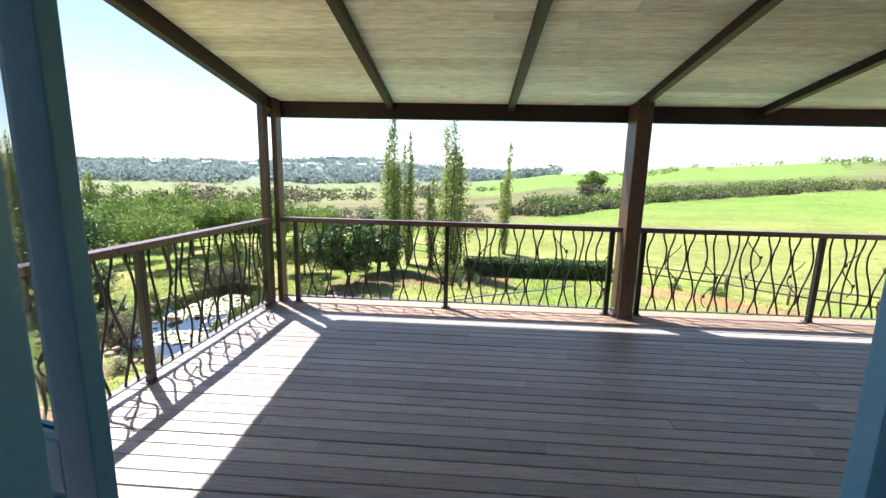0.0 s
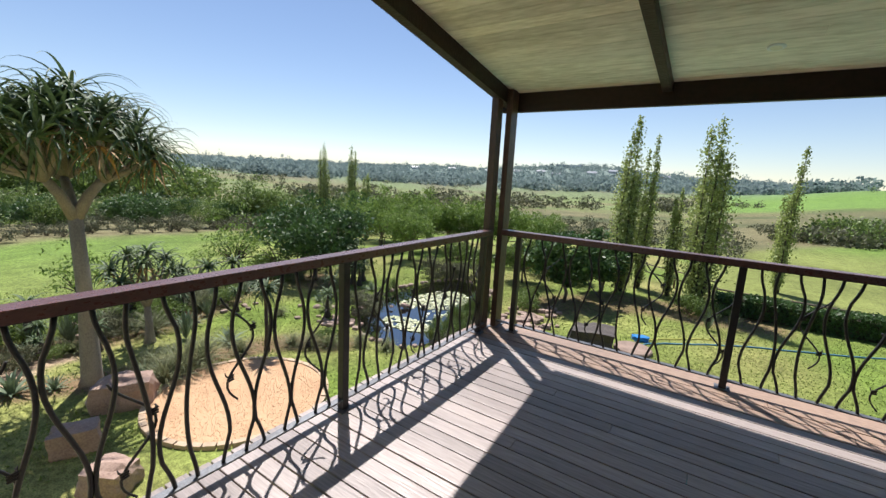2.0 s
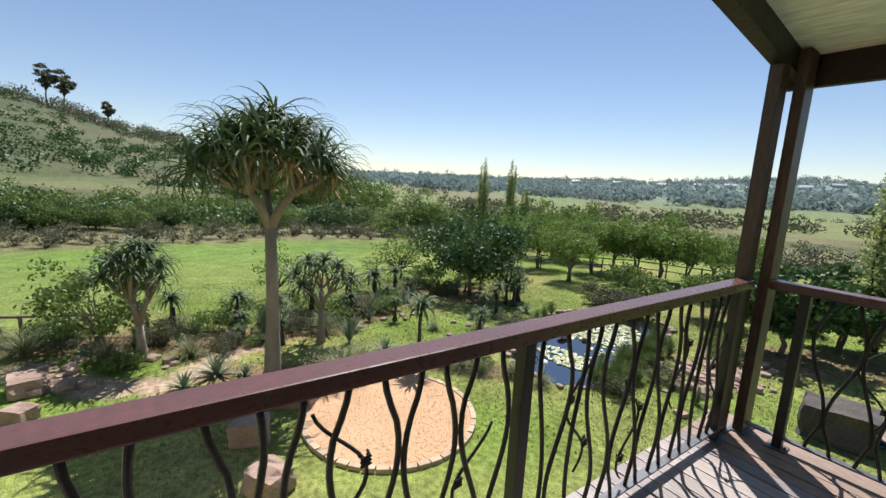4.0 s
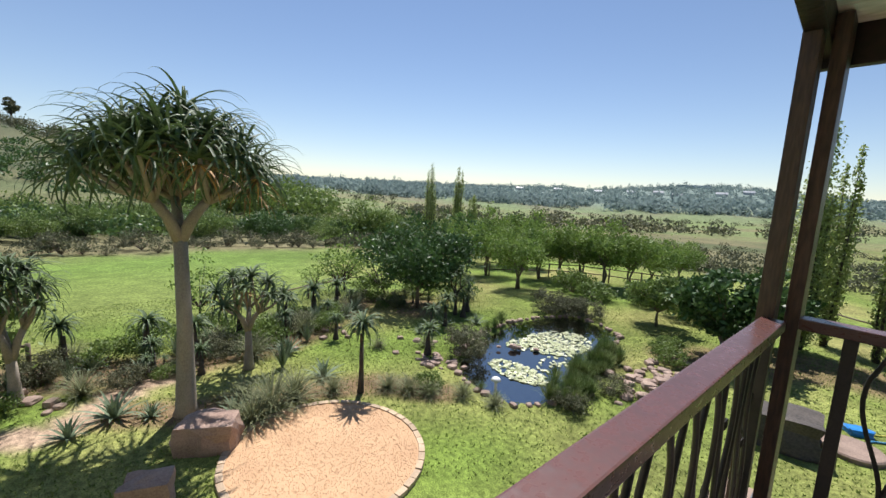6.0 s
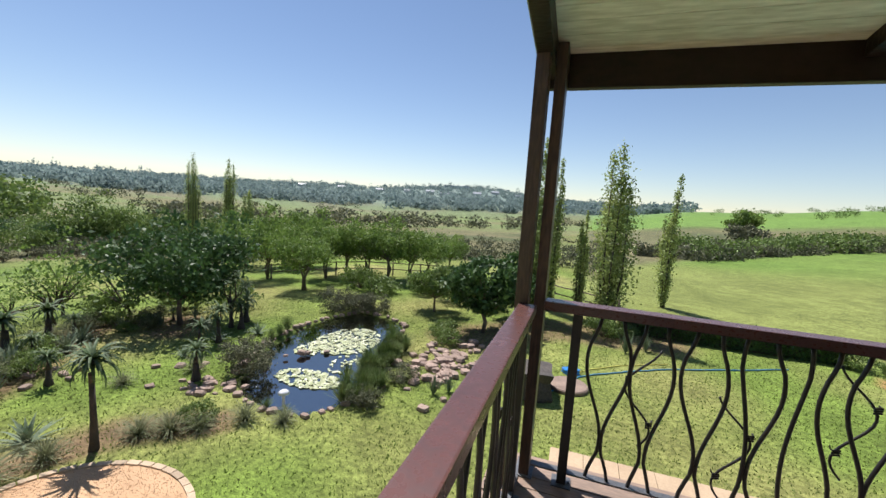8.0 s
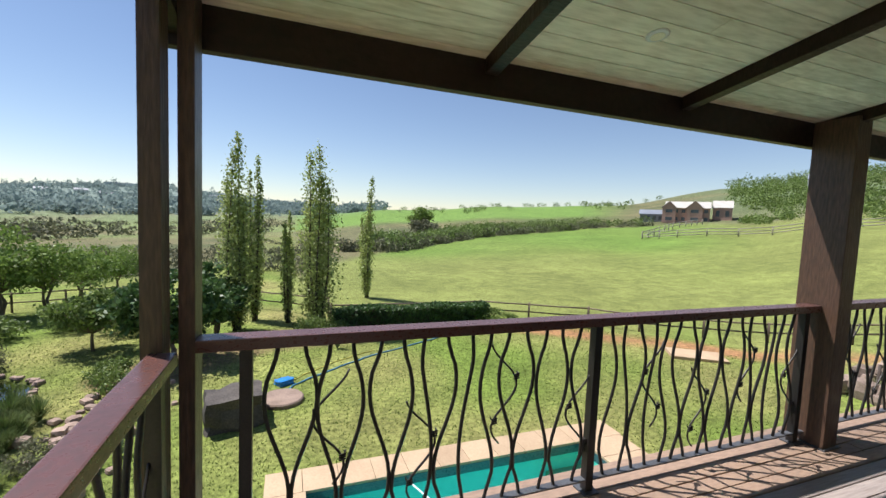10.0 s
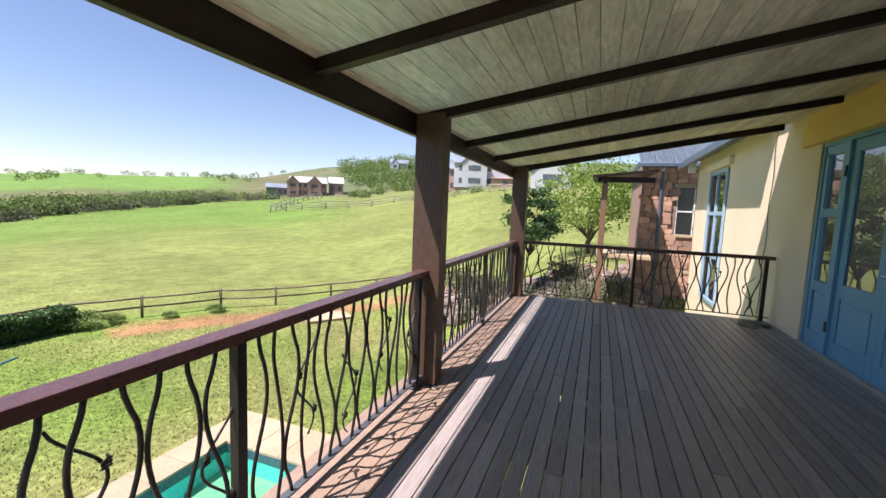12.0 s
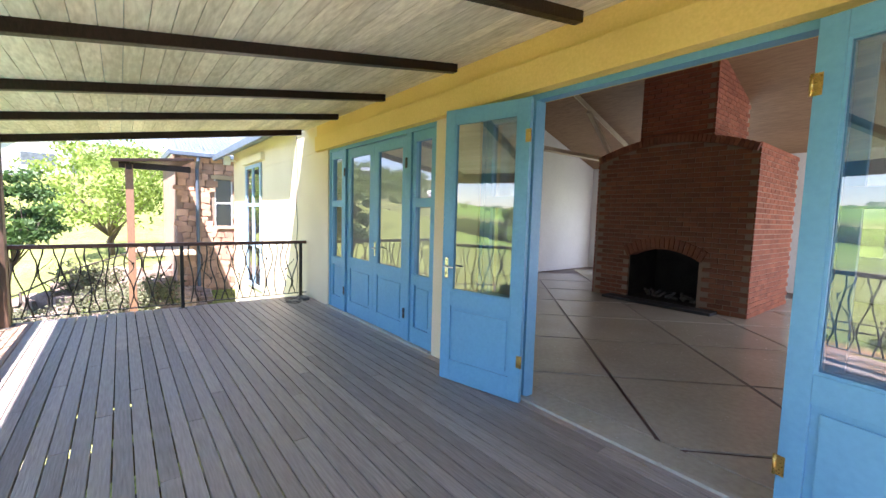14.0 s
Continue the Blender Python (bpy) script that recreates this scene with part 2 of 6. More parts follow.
for i in range(37):
    y = 0.0 + i * PITCH
    cuts = [-0.26] + [c + ((i * 3) % 7) * 0.42 for c in (0.9, 4.1)] + [8.14]
    for a, b in zip(cuts, cuts[1:]):
        plank(a, b - 0.0015, y + (0.006 if i == 0 else 0), EDGE if i > 33 else DECK, 0.0955 if i else 0.088)
plank(-0.26, 8.14, 3.85, EDGE, 0.195, -0.004)
part("joist", blk(-0.2, 8.08, 4.0, 4.045, -0.24, -0.035, 0.005), BEAM, deck)
part("joist", blk(-0.24, -0.2, 0.0, 4.04, -0.24, -0.035, 0.005), BEAM, deck)
part("joist", blk(8.08, 8.12, 0.0, 4.04, -0.24, -0.035, 0.005), BEAM, deck)
for i in range(13):
    part("joist", blk(0.3 + i * 0.62, 0.35 + i * 0.62, 0.02, 4.0, -0.24, -0.036), BEAM, deck)
for x in (0.0, 3.87, 7.95):
    part("pier", blk(x - 0.12, x + 0.12, 3.6, 3.84, -3.3, -0.24, 0.01), CREAM, deck)


# ---- roof over the deck ----
def roof_z(y):
    return 2.218 + (3.95 - y) * 0.163


roofing = bmesh.new()
y = 0.0
while y < 4.05:
    x = -0.18
    k = 0
    while x < 8.1:
        x2 = min(8.1, x + rnd.uniform(2.2, 3.6))
        vs = box(roofing, x, x2 - 0.002, 0, 0.108, 0, 0.02)
        for v in vs:
            yy = y + v.co.y
            v.co = Vector((v.co.x, yy, roof_z(yy) + 0.075 + v.co.z))
        x = x2
    y += 0.112
ceiling = tagged(obj("ceiling", roofing, PLANK), "whitewashed timber plank ceiling over the deck", "ceiling", kind="structure")
sheet = bmesh.new()
vs = box(sheet, -0.22, 8.12, 0.0, 4.12, 0, 0.03)
for v in vs:
    v.co.z += roof_z(v.co.y) + 0.115
tagged(obj("roof_sheet", sheet, ROOFM), "grey metal roof sheet over the deck", "roof", kind="structure")


def rafter(x, w=0.07, deep=0.085, y1=3.97):
    bm = bmesh.new()
    vs = box(bm, x - w / 2, x + w / 2, 0.12, y1, 0, deep, 0.006)
    for v in bm.verts:
        v.co.z += roof_z(v.co.y) - (deep - 0.085)
    return tagged(obj("rafter", bm, BEAM), "dark-stained timber rafter under the plank ceiling", "rafter", "rafters", "structure")


for x in RAF[1:6]:
    rafter(x)
rafter(-0.13, 0.08, 0.14, 4.05)
rafter(8.02, 0.08, 0.1)
for y0, y1, z0 in ((3.975, 4.03, 2.116),):
    tagged(obj("roof_beam", blk(-0.2, 8.12, y0, y1, z0, 2.30, 0.006), BEAM), "dark-stained timber beam along the deck's front", "beam", kind="structure")


# ---- posts ----
def post(x0, x1, y0, y1, top):
    e = thing("deck_post", ((x0 + x1) / 2, (y0 + y1) / 2, 0), "brown-stained square timber post on the deck's edge", "post", "deck posts", "structure")
    part("shaft", blk(x0 - e.location.x, x1 - e.location.x, y0 - e.location.y, y1 - e.location.y, 0.0, top, 0.006), POST, e)
    part("foot_plate", blk(x0 - e.location.x - 0.02, x1 - e.location.x + 0.02, y0 - e.location.y - 0.02, y1 - e.location.y + 0.02, 0.001, 0.008), GALV, e)
    return e


post(-0.172, -0.106, 3.697, 3.80, 2.36)
post(-0.090, -0.034, 3.835, 3.972, 2.30)
post(3.79, 3.945, 3.72, 3.972, 2.29)
post(7.86, 8.01, 3.72, 3.972, 2.29)


# ---- railings ----
def rod_mesh(phase, amp, kind):
    bm = bmesh.new()
    pts = []
    for i in range(19):
        z = 0.075 + (0.945 - 0.075) * i / 18
        s = (z - 0.075) / 0.87
        taper = min(1, 6 * s, 6 * (1 - s))
        if kind == 0:
            off = amp * math.sin(math.tau * s * 1.02 + phase)
        else:
            off = amp * math.sin(math.pi * 1.35 * s + phase) * 1.2
        pts.append((off * (0.35 + 0.65 * taper), 0, z))
    tube(bm, pts, 0.0094, 6)
    me = bpy.data.meshes.new("baluster")
    bm.to_mesh(me)
    bm.free()
    me.materials.append(STEEL)
    me.polygons.foreach_set("use_smooth", [True] * len(me.polygons))
    return me


RODS = [rod_mesh(p, a, k) for p, a, k in ((0, 0.050, 0), (math.pi, 0.050, 0), (0.35, 0.044, 0), (math.pi + 0.3, 0.044, 0), (0.2, 0.032, 1), (math.pi + 0.2, 0.03, 1))]


def vine_mesh(flip, low):
    bm = bmesh.new()
    pts = []
    for i in range(22):
        s = i / 21
        pts.append((flip * (0.072 * math.sin(math.tau * s * 1.15 + 0.4) + 0.02 * s), 0.011, low + 0.52 * s))
    tube(bm, pts, [0.0066 - 0.0025 * abs(i / 21 - 0.5) for i in range(22)], 5)
    for at in (5, 14):
        p = Vector(pts[at])
        for k in range(3):
            d = 0.011 * (k - 1)
            tube(bm, [p + Vector((-0.014, -0.012, d)), p + Vector((0.014, -0.014, d + 0.006)), p + Vector((0.014, 0.008, d + 0.008))], 0.005, 5)
        tube(bm, [p, p + Vector((flip * 0.014, 0, 0.014)), p + Vector((flip * 0.018, 0, 0.03))], [0.005, 0.004, 0.002], 5)
    me = bpy.data.meshes.new("vine_scroll")
    bm.to_mesh(me)
    bm.free()
    me.materials.append(STEEL)
    me.polygons.foreach_set("use_smooth", [True] * len(me.polygons))
    return me


VINES = [vine_mesh(1, 0.30), vine_mesh(-1, 0.12), vine_mesh(-1, 0.36), vine_mesh(1, 0.16)]


def railing(p, q, uprights, label, seed, ends=(0, 0), wide=0.11):
    """A timber-topped railing of wavy steel bars from p to q on the deck."""
    p, q = Vector((*p, 0)), Vector((*q, 0))
    length = (q - p).length
    turn = math.degrees(math.atan2(q.y - p.y, q.x - p.x))
    e = thing("railing", p, label, "railing", "deck railings", "", turn)
    rr = random.Random(seed)
    part("handrail", blk(-ends[0], length + ends[1], -wide / 2, wide / 2, 0.952, 1.0, 0.006), HAND, e)
    part("top_bar", blk(0, length, -0.02, 0.02, 0.944, 0.951), STEEL, e)
    part("bottom_bar", blk(0, length, -0.022, 0.022, 0.066, 0.076), GALV if seed != 3 else STEEL, e)
    ups = [u for u in uprights]
    for u in ups:
        po = part("upright", blk(u - 0.024, u + 0.024, -0.024, 0.024, 0.0, 0.945, 0.003), STEEL, e)
        part("base_plate", blk(u - 0.05, u + 0.05, -0.05, 0.05, 0.0005, 0.008), GALV, po)
        part("bolt", blk(u + 0.033, u + 0.045, -0.006, 0.006, 0.008, 0.02, 0.002), GALV, po)
    k = 0
    for a, b in zip(ups, ups[1:]):
        n = max(2, round((b - a) / 0.108))
        for i in range(1, n):
            x = a + (b - a) * i / n + rr.uniform(-0.008, 0.008)
            which = (0, 1, 2, 3, 0, 3, 4, 1, 5, 2)[k % 10]
            share("baluster", RODS[which], e, pose(x, 0, 0))
            if k % 4 == 2:
                share("vine_scroll", VINES[(k // 4) % 4], e, pose(x, 0, 0))
            k += 1
    return e


railing((-0.104, -0.02), (-0.104, 3.695), [0.08, 1.9, 3.62], "red-brown timber handrail on wavy black steel bars beside the garden", 1, (0, 0), 0.088)
railing((-0.03, 3.862), (3.79, 3.862), [0.17, 1.915, 3.73], "red-brown timber handrail on wavy black steel bars above the pool", 2, (0.003, 0), 0.1)
railing((3.945, 3.88), (7.86, 3.88), [0.10, 1.97, 3.82], "timber handrail on wavy black steel bars above the lawn", 4)
railing((8.05, 3.84), (8.05, 0.02), [0.10, 1.93, 3.72], "thin dark handrail on wavy black steel bars closing the deck's end", 3, (0, 0), 0.06)

# ---- house wall ----
HEAD = 2.50


def wall(name, pieces, material, label):
    bm = bmesh.new()
    for x0, x1, y0, y1, z0, z1 in pieces:
        box(bm, x0, x1, y0, y1, z0, z1, 0.008)
    return tagged(obj(name, bm, material), label, "wall", kind="structure")


wall("wall_north", [(-1.7, 0.66, -0.28, 0, -3.4, HEAD), (3.6, 4.28, -0.28, 0, -0.3, HEAD), (7.12, 14.0, -0.28, 0, -3.4, HEAD), (0.66, 7.12, -0.28, 0, -3.4, -0.045)],
     CREAM, "cream plastered house wall beside the deck")
wall("wall_north_head", [(-1.7, 7.6, -0.28, 0.003, HEAD, 3.25)], OCHRE, "yellow plastered wall above the doors")
wall("wall_north_east_head", [(7.6, 14.0, -0.28, 0.0, HEAD, 3.1)], CREAM, "cream plastered wall under the eaves")
wall("lintel_band", [(0.45, 7.5, 0.0, 0.075, HEAD + 0.002, HEAD + 0.235)], OCHRE, "projecting yellow plaster band over the doors")
tagged(obj("threshold", blk(0.66, 7.12, -0.28, 0.03, -0.044, -0.004, 0.004), SCREED), "grey screed door threshold", "threshold", kind="structure")
# the west opening and the wide south one are unseen, added for light
wall("wall_west", [(-1.7, -1.42, -5, -0.28, -3.4, 3.25), (-1.7, -1.42, -9.5, -7.5, -3.4, 3.25), (-1.7, -1.42, -7.5, -5, 2.3, 3.25), (-1.7, -1.42, -7.5, -5, -3.4, 0.1)], CREAM, "cream plastered end wall of the house")
wall("wall_south", [(-1.42, 1.75, -9.5, -9.2, -0.3, 4.9), (2.4, 4.3, -9.5, -9.2, -0.3, 4.9), (7.3, 8.4, -9.5, -9.2, -0.3, 4.9), (1.75, 2.4, -9.5, -9.2, 2.1, 4.9), (1.75, 2.4, -9.5, -9.2, -0.3, 0.9), (4.3, 7.3, -9.5, -9.2, 2.3, 4.9), (4.3, 7.3, -9.5, -9.2, -0.3, 0.1)], WHITE, "white painted inside wall")
wall("wall_east_inside", [(8.2, 8.4, -9.2, -0.28, -0.3, 4.9)], WHITE, "white painted inside wall")
wall("wall_west_inside", [(-1.42, -1.36, -9.2, -7.5, -0.3, 4.9), (-1.42, -1.36, -5, -0.28, -0.3, 4.9), (-1.42, -1.36, -7.5, -5, 2.3, 4.9), (-1.42, -1.36, -7.5, -5, -0.3, 0.1)], WHITE, "white painted inside wall")
tagged(obj("baseboard", blk(8.17, 8.199, -9.2, -0.3, 0, 0.1, 0.004), WHITE), "white painted baseboard", "baseboard", kind="structure")
tagged(obj("baseboard", blk(-1.3, 8.17, -9.199, -9.17, 0, 0.1, 0.004), WHITE), "white painted baseboard", "baseboard", kind="structure")
rc = bmesh.new()
for y0, y1, z0, z1 in ((-0.28, -4.8, 3.0, 4.6), (-4.8, -9.5, 4.6, 3.0)):
    n = 40
    for i in range(n):
        a, b = y0 + (y1 - y0) * i / n, y0 + (y1 - y0) * (i + 0.97) / n
        za, zb = z0 + (z1 - z0) * i / n, z0 + (z1 - z0) * (i + 0.97) / n
        vs = box(rc, -1.5, 8.4, 0, 1, 0, 0.03)
        for v in vs:
            t = v.co.y
            v.co.y, v.co.z = a + (b - a) * t, za + (zb - za) * t + v.co.z
tagged(obj("ceiling_inside", rc, WOODCEIL), "warm brown boarded pitched ceiling indoors", "ceiling", kind="structure")
rs = prism([(-0.9, 3.12), (-0.9, 3.2), (4.0, 4.85), (9.9, 3.2), (9.9, 3.1), (4.0, 4.75)], -1.75, 8.45)
rso = tagged(obj("roof", rs, ROOFM), "grey metal main roof of the house", "roof", kind="structure")
rso.matrix_basis = Matrix(((0, 1, 0, 0), (-1, 0, 0, -0.75), (0, 0, 1, 0.12), (0, 0, 0, 1)))

# ---- room floor ----
room = tagged(obj("floor_inside", blk(-1.4, 8.4, -9.3, -0.28, -0.2, -0.012), JOINT), "dark red joints of the diagonal screed floor", "floor", kind="structure")
tile_bm = blk(-0.604, 0.604, -0.604, 0.604, -0.012, 0, 0.003)
tile_me = bpy.data.meshes.new("floor_tile")
tile_bm.to_mesh(tile_me)
tile_bm.free()
tile_me.materials.append(SCREED)
S = 1.76
for i in range(-6, 14):
    for j in range(-8, 10):
        u, v = -0.05 + S * (i + 0.5), 0.37 + S * (j + 0.5)
        x, y = (u + v) / 2, (u - v) / 2
        if -0.9 < x < 7.7 and -8.7 < y < -1.2:
            share("floor_tile", tile_me, room, pose(x, y, 0, 0, 0, 45))
# cut tiles along the doorway
for i in range(-6, 14):
    for j in range(-8, 10):
        u, v = -0.05 + S * (i + 0.5), 0.37 + S * (j + 0.5)
        x, y = (u + v) / 2, (u - v) / 2
        if -0.9 < x < 7.7 and -1.2 <= y < 1.2:
            b2 = blk(-0.604, 0.604, -0.604, 0.604, -0.012, 0)
            bmesh.ops.transform(b2, matrix=pose(x, y, 0, 0, 0, 45), verts=b2.verts)
            bmesh.ops.bisect_plane(b2, geom=b2.verts[:] + b2.edges[:] + b2.faces[:], plane_co=(0, -0.29, 0), plane_no=(0, 1, 0), clear_outer=True)
            if len(b2.verts) > 3:
                bmesh.ops.holes_fill(b2, edges=[e for e in b2.edges if e.is_boundary])
                part("floor_tile", b2, SCREED, room)
            else:
                b2.free()

# ---- doors ----
def frame_piece(parent, x0, x1, y0, y1, z0, z1, name="window_frame"):
    return part(name, blk(x0, x1, y0, y1, z0, z1, 0.006), BLUE, parent)


def panel_bm(x0, x1, z0, z1, y0, y1):
    """A raised and fielded timber panel."""
    bm = blk(x0, x1, y0 + 0.012, y1 - 0.012, z0, z1)
    for s in (y0, y1):
        box(bm, x0 + 0.035, x1 - 0.035, min(s, (y0 + y1) / 2), max(s, (y0 + y1) / 2), z0 + 0.035, z1 - 0.035, 0.008)
    return bm


def pane(parent, x0, x1, z0, z1, y):
    bm = bmesh.new()
    bm.faces.new([bm.verts.new(p) for p in ((x0, y, z0), (x1, y, z0), (x1, y, z1), (x0, y, z1))])
    ob = part("pane", bm, PANE, parent)
    ob.visible_shadow = False
    return ob


def leaf(name, w, label, handle=True, lever=1, h=2.44):
    """A half-glazed door leaf, hinged at its origin and reaching along +x."""
    e = thing(name, (0, 0, 0), label, "door", "", "structure")
    t0, t1 = -0.022, 0.022
    for x0, x1, z0, z1, nm in ((0, 0.105, 0.01, h, "stile"), (w - 0.105, w, 0.01, h, "stile"), (0.105, w - 0.105, h - 0.115, h, "top_rail"),
                               (0.105, w - 0.105, 0.01, 0.20, "bottom_rail"), (0.105, w - 0.105, 0.70, 0.84, "lock_rail")):
        part(nm, blk(x0, x1, t0, t1, z0, z1, 0.005), BLUE, e)
    part("panel", panel_bm(0.105, w - 0.105, 0.20, 0.70, t0 + 0.004, t1 - 0.004), BLUE, e)
    for s in (1, -1):
        bead = bmesh.new()
        for x0, x1, z0, z1 in ((0.105, 0.12, 0.84, h - 0.115), (w - 0.12, w - 0.105, 0.84, h - 0.115), (0.12, w - 0.12, 0.84, 0.855), (0.12, w - 0.12, h - 0.13, h - 0.115)):
            box(bead, x0, x1, min(0.006 * s, 0.018 * s), max(0.006 * s, 0.018 * s), z0, z1)
        part("glazing_bead", bead, BLUE, e)
    pane(e, 0.106, w - 0.106, 0.841, h - 0.116, 0)
    if handle:
        for s in (1, -1):
            pl = part("door_handle", blk(w - 0.075, w - 0.035, min(0.0225 * s, 0.03 * s), max(0.0225 * s, 0.03 * s), 0.95, 1.14, 0.004), CHROME, e, "chrome lever handle on a plate")
            bm = bmesh.new()
            tube(bm, [(w - 0.055, 0.03 * s, 1.06), (w - 0.055, 0.07 * s, 1.06), (w - 0.07, 0.078 * s, 1.06), (w - 0.16, 0.075 * s, 1.055)], 0.009, 8)
            part("lever", bm, CHROME, pl, smooth=True)
            part("keyhole", blk(w - 0.059, w - 0.051, min(0.03 * s, 0.0312 * s), max(0.03 * s, 0.0312 * s), 0.985, 1.01), BLACK, pl)
    for z in (0.3, 2.1):
        bm = bmesh.new()
        tube(bm, [(-0.006, 0.026, z), (-0.006, 0.026, z + 0.1)], 0.008, 8)
        hg = part("hinge", bm, BRASS, e, "brass butt hinge", True)
        part("hinge_plate", blk(-0.002, 0.035, 0.0225, 0.0255, z, z + 0.1), BRASS, hg)
    return e


def door_set(name, x0, x1, m, label):
    """A blue timber frame with two side lights, leaving the doorway between m[0] and m[1]."""
    e = thing(name, (0, 0, 0), label, "door frame", "", "structure")
    y0, y1 = -0.12, -0.02
    frame_piece(e, x0, x0 + 0.05, y0, y1, 0, HEAD - 0.001)
    frame_piece(e, x1 - 0.05, x1, y0, y1, 0, HEAD - 0.001)
    frame_piece(e, x0 + 0.05, x1 - 0.05, y0, y1, HEAD - 0.05, HEAD - 0.001)
    frame_piece(e, m[0] - 0.11, m[0], y0 - 0.01, y1 + 0.01, 0, HEAD - 0.05)
    frame_piece(e, m[1], m[1] + 0.11, y0 - 0.01, y1 + 0.01, 0, HEAD - 0.05)
    for a, b in ((x0 + 0.05, m[0] - 0.11), (m[1] + 0.11, x1 - 0.05)):
        for z0, z1 in ((0, 0.2), (0.70, 0.82), (1.60, 1.70), (2.34, HEAD - 0.05)):
            frame_piece(e, a, b, y0 + 0.02, y1 - 0.015, z0, z1)
        for c, d in ((a, a + 0.07), (b - 0.07, b)):
            for z0, z1 in ((0.2, 0.70), (0.82, 1.60), (1.70, 2.34)):
                frame_piece(e, c, d, y0 + 0.02, y1 - 0.015, z0, z1)
        part("panel", panel_bm(a + 0.07, b - 0.07, 0.2, 0.70, y0 + 0.03, y1 - 0.03), BLUE, e)
        pane(e, a + 0.071, b - 0.071, 0.82, 1.6, -0.07)
        pane(e, a + 0.071, b - 0.071, 1.7, 2.34, -0.07)
    part("window_sill", blk(x0, x1, -0.02, 0.035, -0.003, 0.02, 0.004), SCREED, e, "grey screed sill strip")
    return e


door_set("door_frame_1", 0.66, 3.6, (1.27, 2.98), "blue painted door frame with glazed side lights, doorway open")
door_set("door_frame_2", 4.28, 7.12, (4.87, 6.50), "blue painted door frame with glazed side lights, doors shut")
d = leaf("door_1", 0.83, "blue half-glazed timber door standing wide open")
d.matrix_basis = pose(2.925, 0.10, 0, 0, 0, 13)
d2 = leaf("door_2", 0.83, "blue half-glazed timber door folded back open")
d2.matrix_basis = pose(1.268, 0.11, 0, 0, 0, 180 - 11) @ Matrix.Diagonal((1, -1, 1, 1))
d3 = leaf("door_3", 0.81, "blue half-glazed timber door shut in its frame")
d3.matrix_basis = pose(4.875, -0.065, 0, 0, 0, 0)
d4 = leaf("door_4", 0.81, "blue half-glazed timber door shut in its frame", False)
d4.matrix_basis = pose(6.497, -0.065, 0, 0, 0, 180)
for x, z in ((6.52, 0.28), (6.52, 2.05), (4.85, 0.28), (4.85, 2.05)):
    tagged(obj("latch", blk(x - 0.015, x + 0.015, -0.01, 0.006, z, z + 0.12, 0.004), SLATE), "dark metal hinge on the blue door", "hinge", "door hinges", "structure")

# ---- fireplace ----
fire = thing("fireplace", (4.18, -5.15, 0), "large red brick fireplace with an arched hearth and tapering chimney breast", "fireplace")
HALF, DEEP = 1.36, 2.3


def shoulder(x):
    return 2.76 + 0.28 * (1 - (x / HALF) ** 2)


for a in ((-HALF + 0.012, -0.62, 0, 2.74), (0.62, HALF - 0.012, 0, 2.74), (-0.62, 0.62, 1.02, 2.74)):
    part("core", blk(a[0], a[1], -DEEP, -0.012, a[2], a[3]), MORTAR, fire)
top_line = [(-HALF + 0.012 + (2 * HALF - 0.024) * i / 16, shoulder(-HALF + 0.012 + (2 * HALF - 0.024) * i / 16) - 0.02) for i in range(17)]
part("shoulder", prism([(HALF - 0.012, 2.735), (-HALF + 0.012, 2.735)] + top_line, -DEEP, -0.013), MORTAR, fire)
arch = []
for i in range(13):
    x = -0.62 + 1.24 * i / 12
    arch.append((x, 0.84 + 0.17 * (1 - (x / 0.62) ** 2)))
part("arch_fill", prism(arch + [(0.62, 1.03), (-0.62, 1.03)], -0.3, -0.012), BRICK, fire)
part("firebox", blk(-0.62, 0.62, -1.2, -1.15, 0, 1.02), SOOT, fire, "soot-blackened firebox")
part("firebox_floor", blk(-0.62, 0.62, -1.15, -0.01, 0.0, 0.06), SOOT, fire)
for s in (-0.61, 0.60):
    part("firebox_side", blk(s, s + 0.012, -1.15, -0.05, 0.06, 1.0), SOOT, fire)
part("hearth", blk(-0.95, 0.95, -0.02, 0.32, 0.0, 0.05, 0.008), SLATE, fire, "dark slate hearth slab")
ash = bmesh.new()
for k in range(14):
    x = rnd.uniform(-0.45, 0.45)
    tube(ash, [(x, rnd.uniform(-0.6, -0.25), 0.075), (x + rnd.uniform(-0.2, 0.2), rnd.uniform(-0.6, -0.25), rnd.uniform(0.1, 0.2))], [0.03, 0.024], 6)
part("ash", ash, mat("grey_ash", (0.22, 0.21, 0.19), (0.06, 0.06, 0.06), 0.95, 0.15, 0.02, 0.4), fire, "grey ash and charred wood")
neck = blk(-0.62, 0.62, -1.9, -0.22, 2.9, 4.75)
part("chimney", neck, MORTAR, fire)
bk = blk(-0.108, 0.108, -0.02, 0.006, 0, 0.070, 0.003)
brick_me = bpy.data.meshes.new("brick")
bk.to_mesh(brick_me)
bk.free()
brick_me.materials.append(BRICK)
CO = 0.0845
for row in range(36):
    z = 0.004 + row * CO
    x = -HALF + 0.111 + (0.116 if row % 2 else 0)
    while x < HALF - 0.1:
        inside = abs(x) < 0.62 + 0.1 and z < 0.95 + 0.17 * (1 - (x / 0.72) ** 2) - 0.06
        if not inside and z + 0.074 < shoulder(abs(x)) - 0.13:
            share("brick", brick_me, fire, pose(x, -0.006 + rnd.uniform(-0.002, 0.002), z))
        x += 0.232
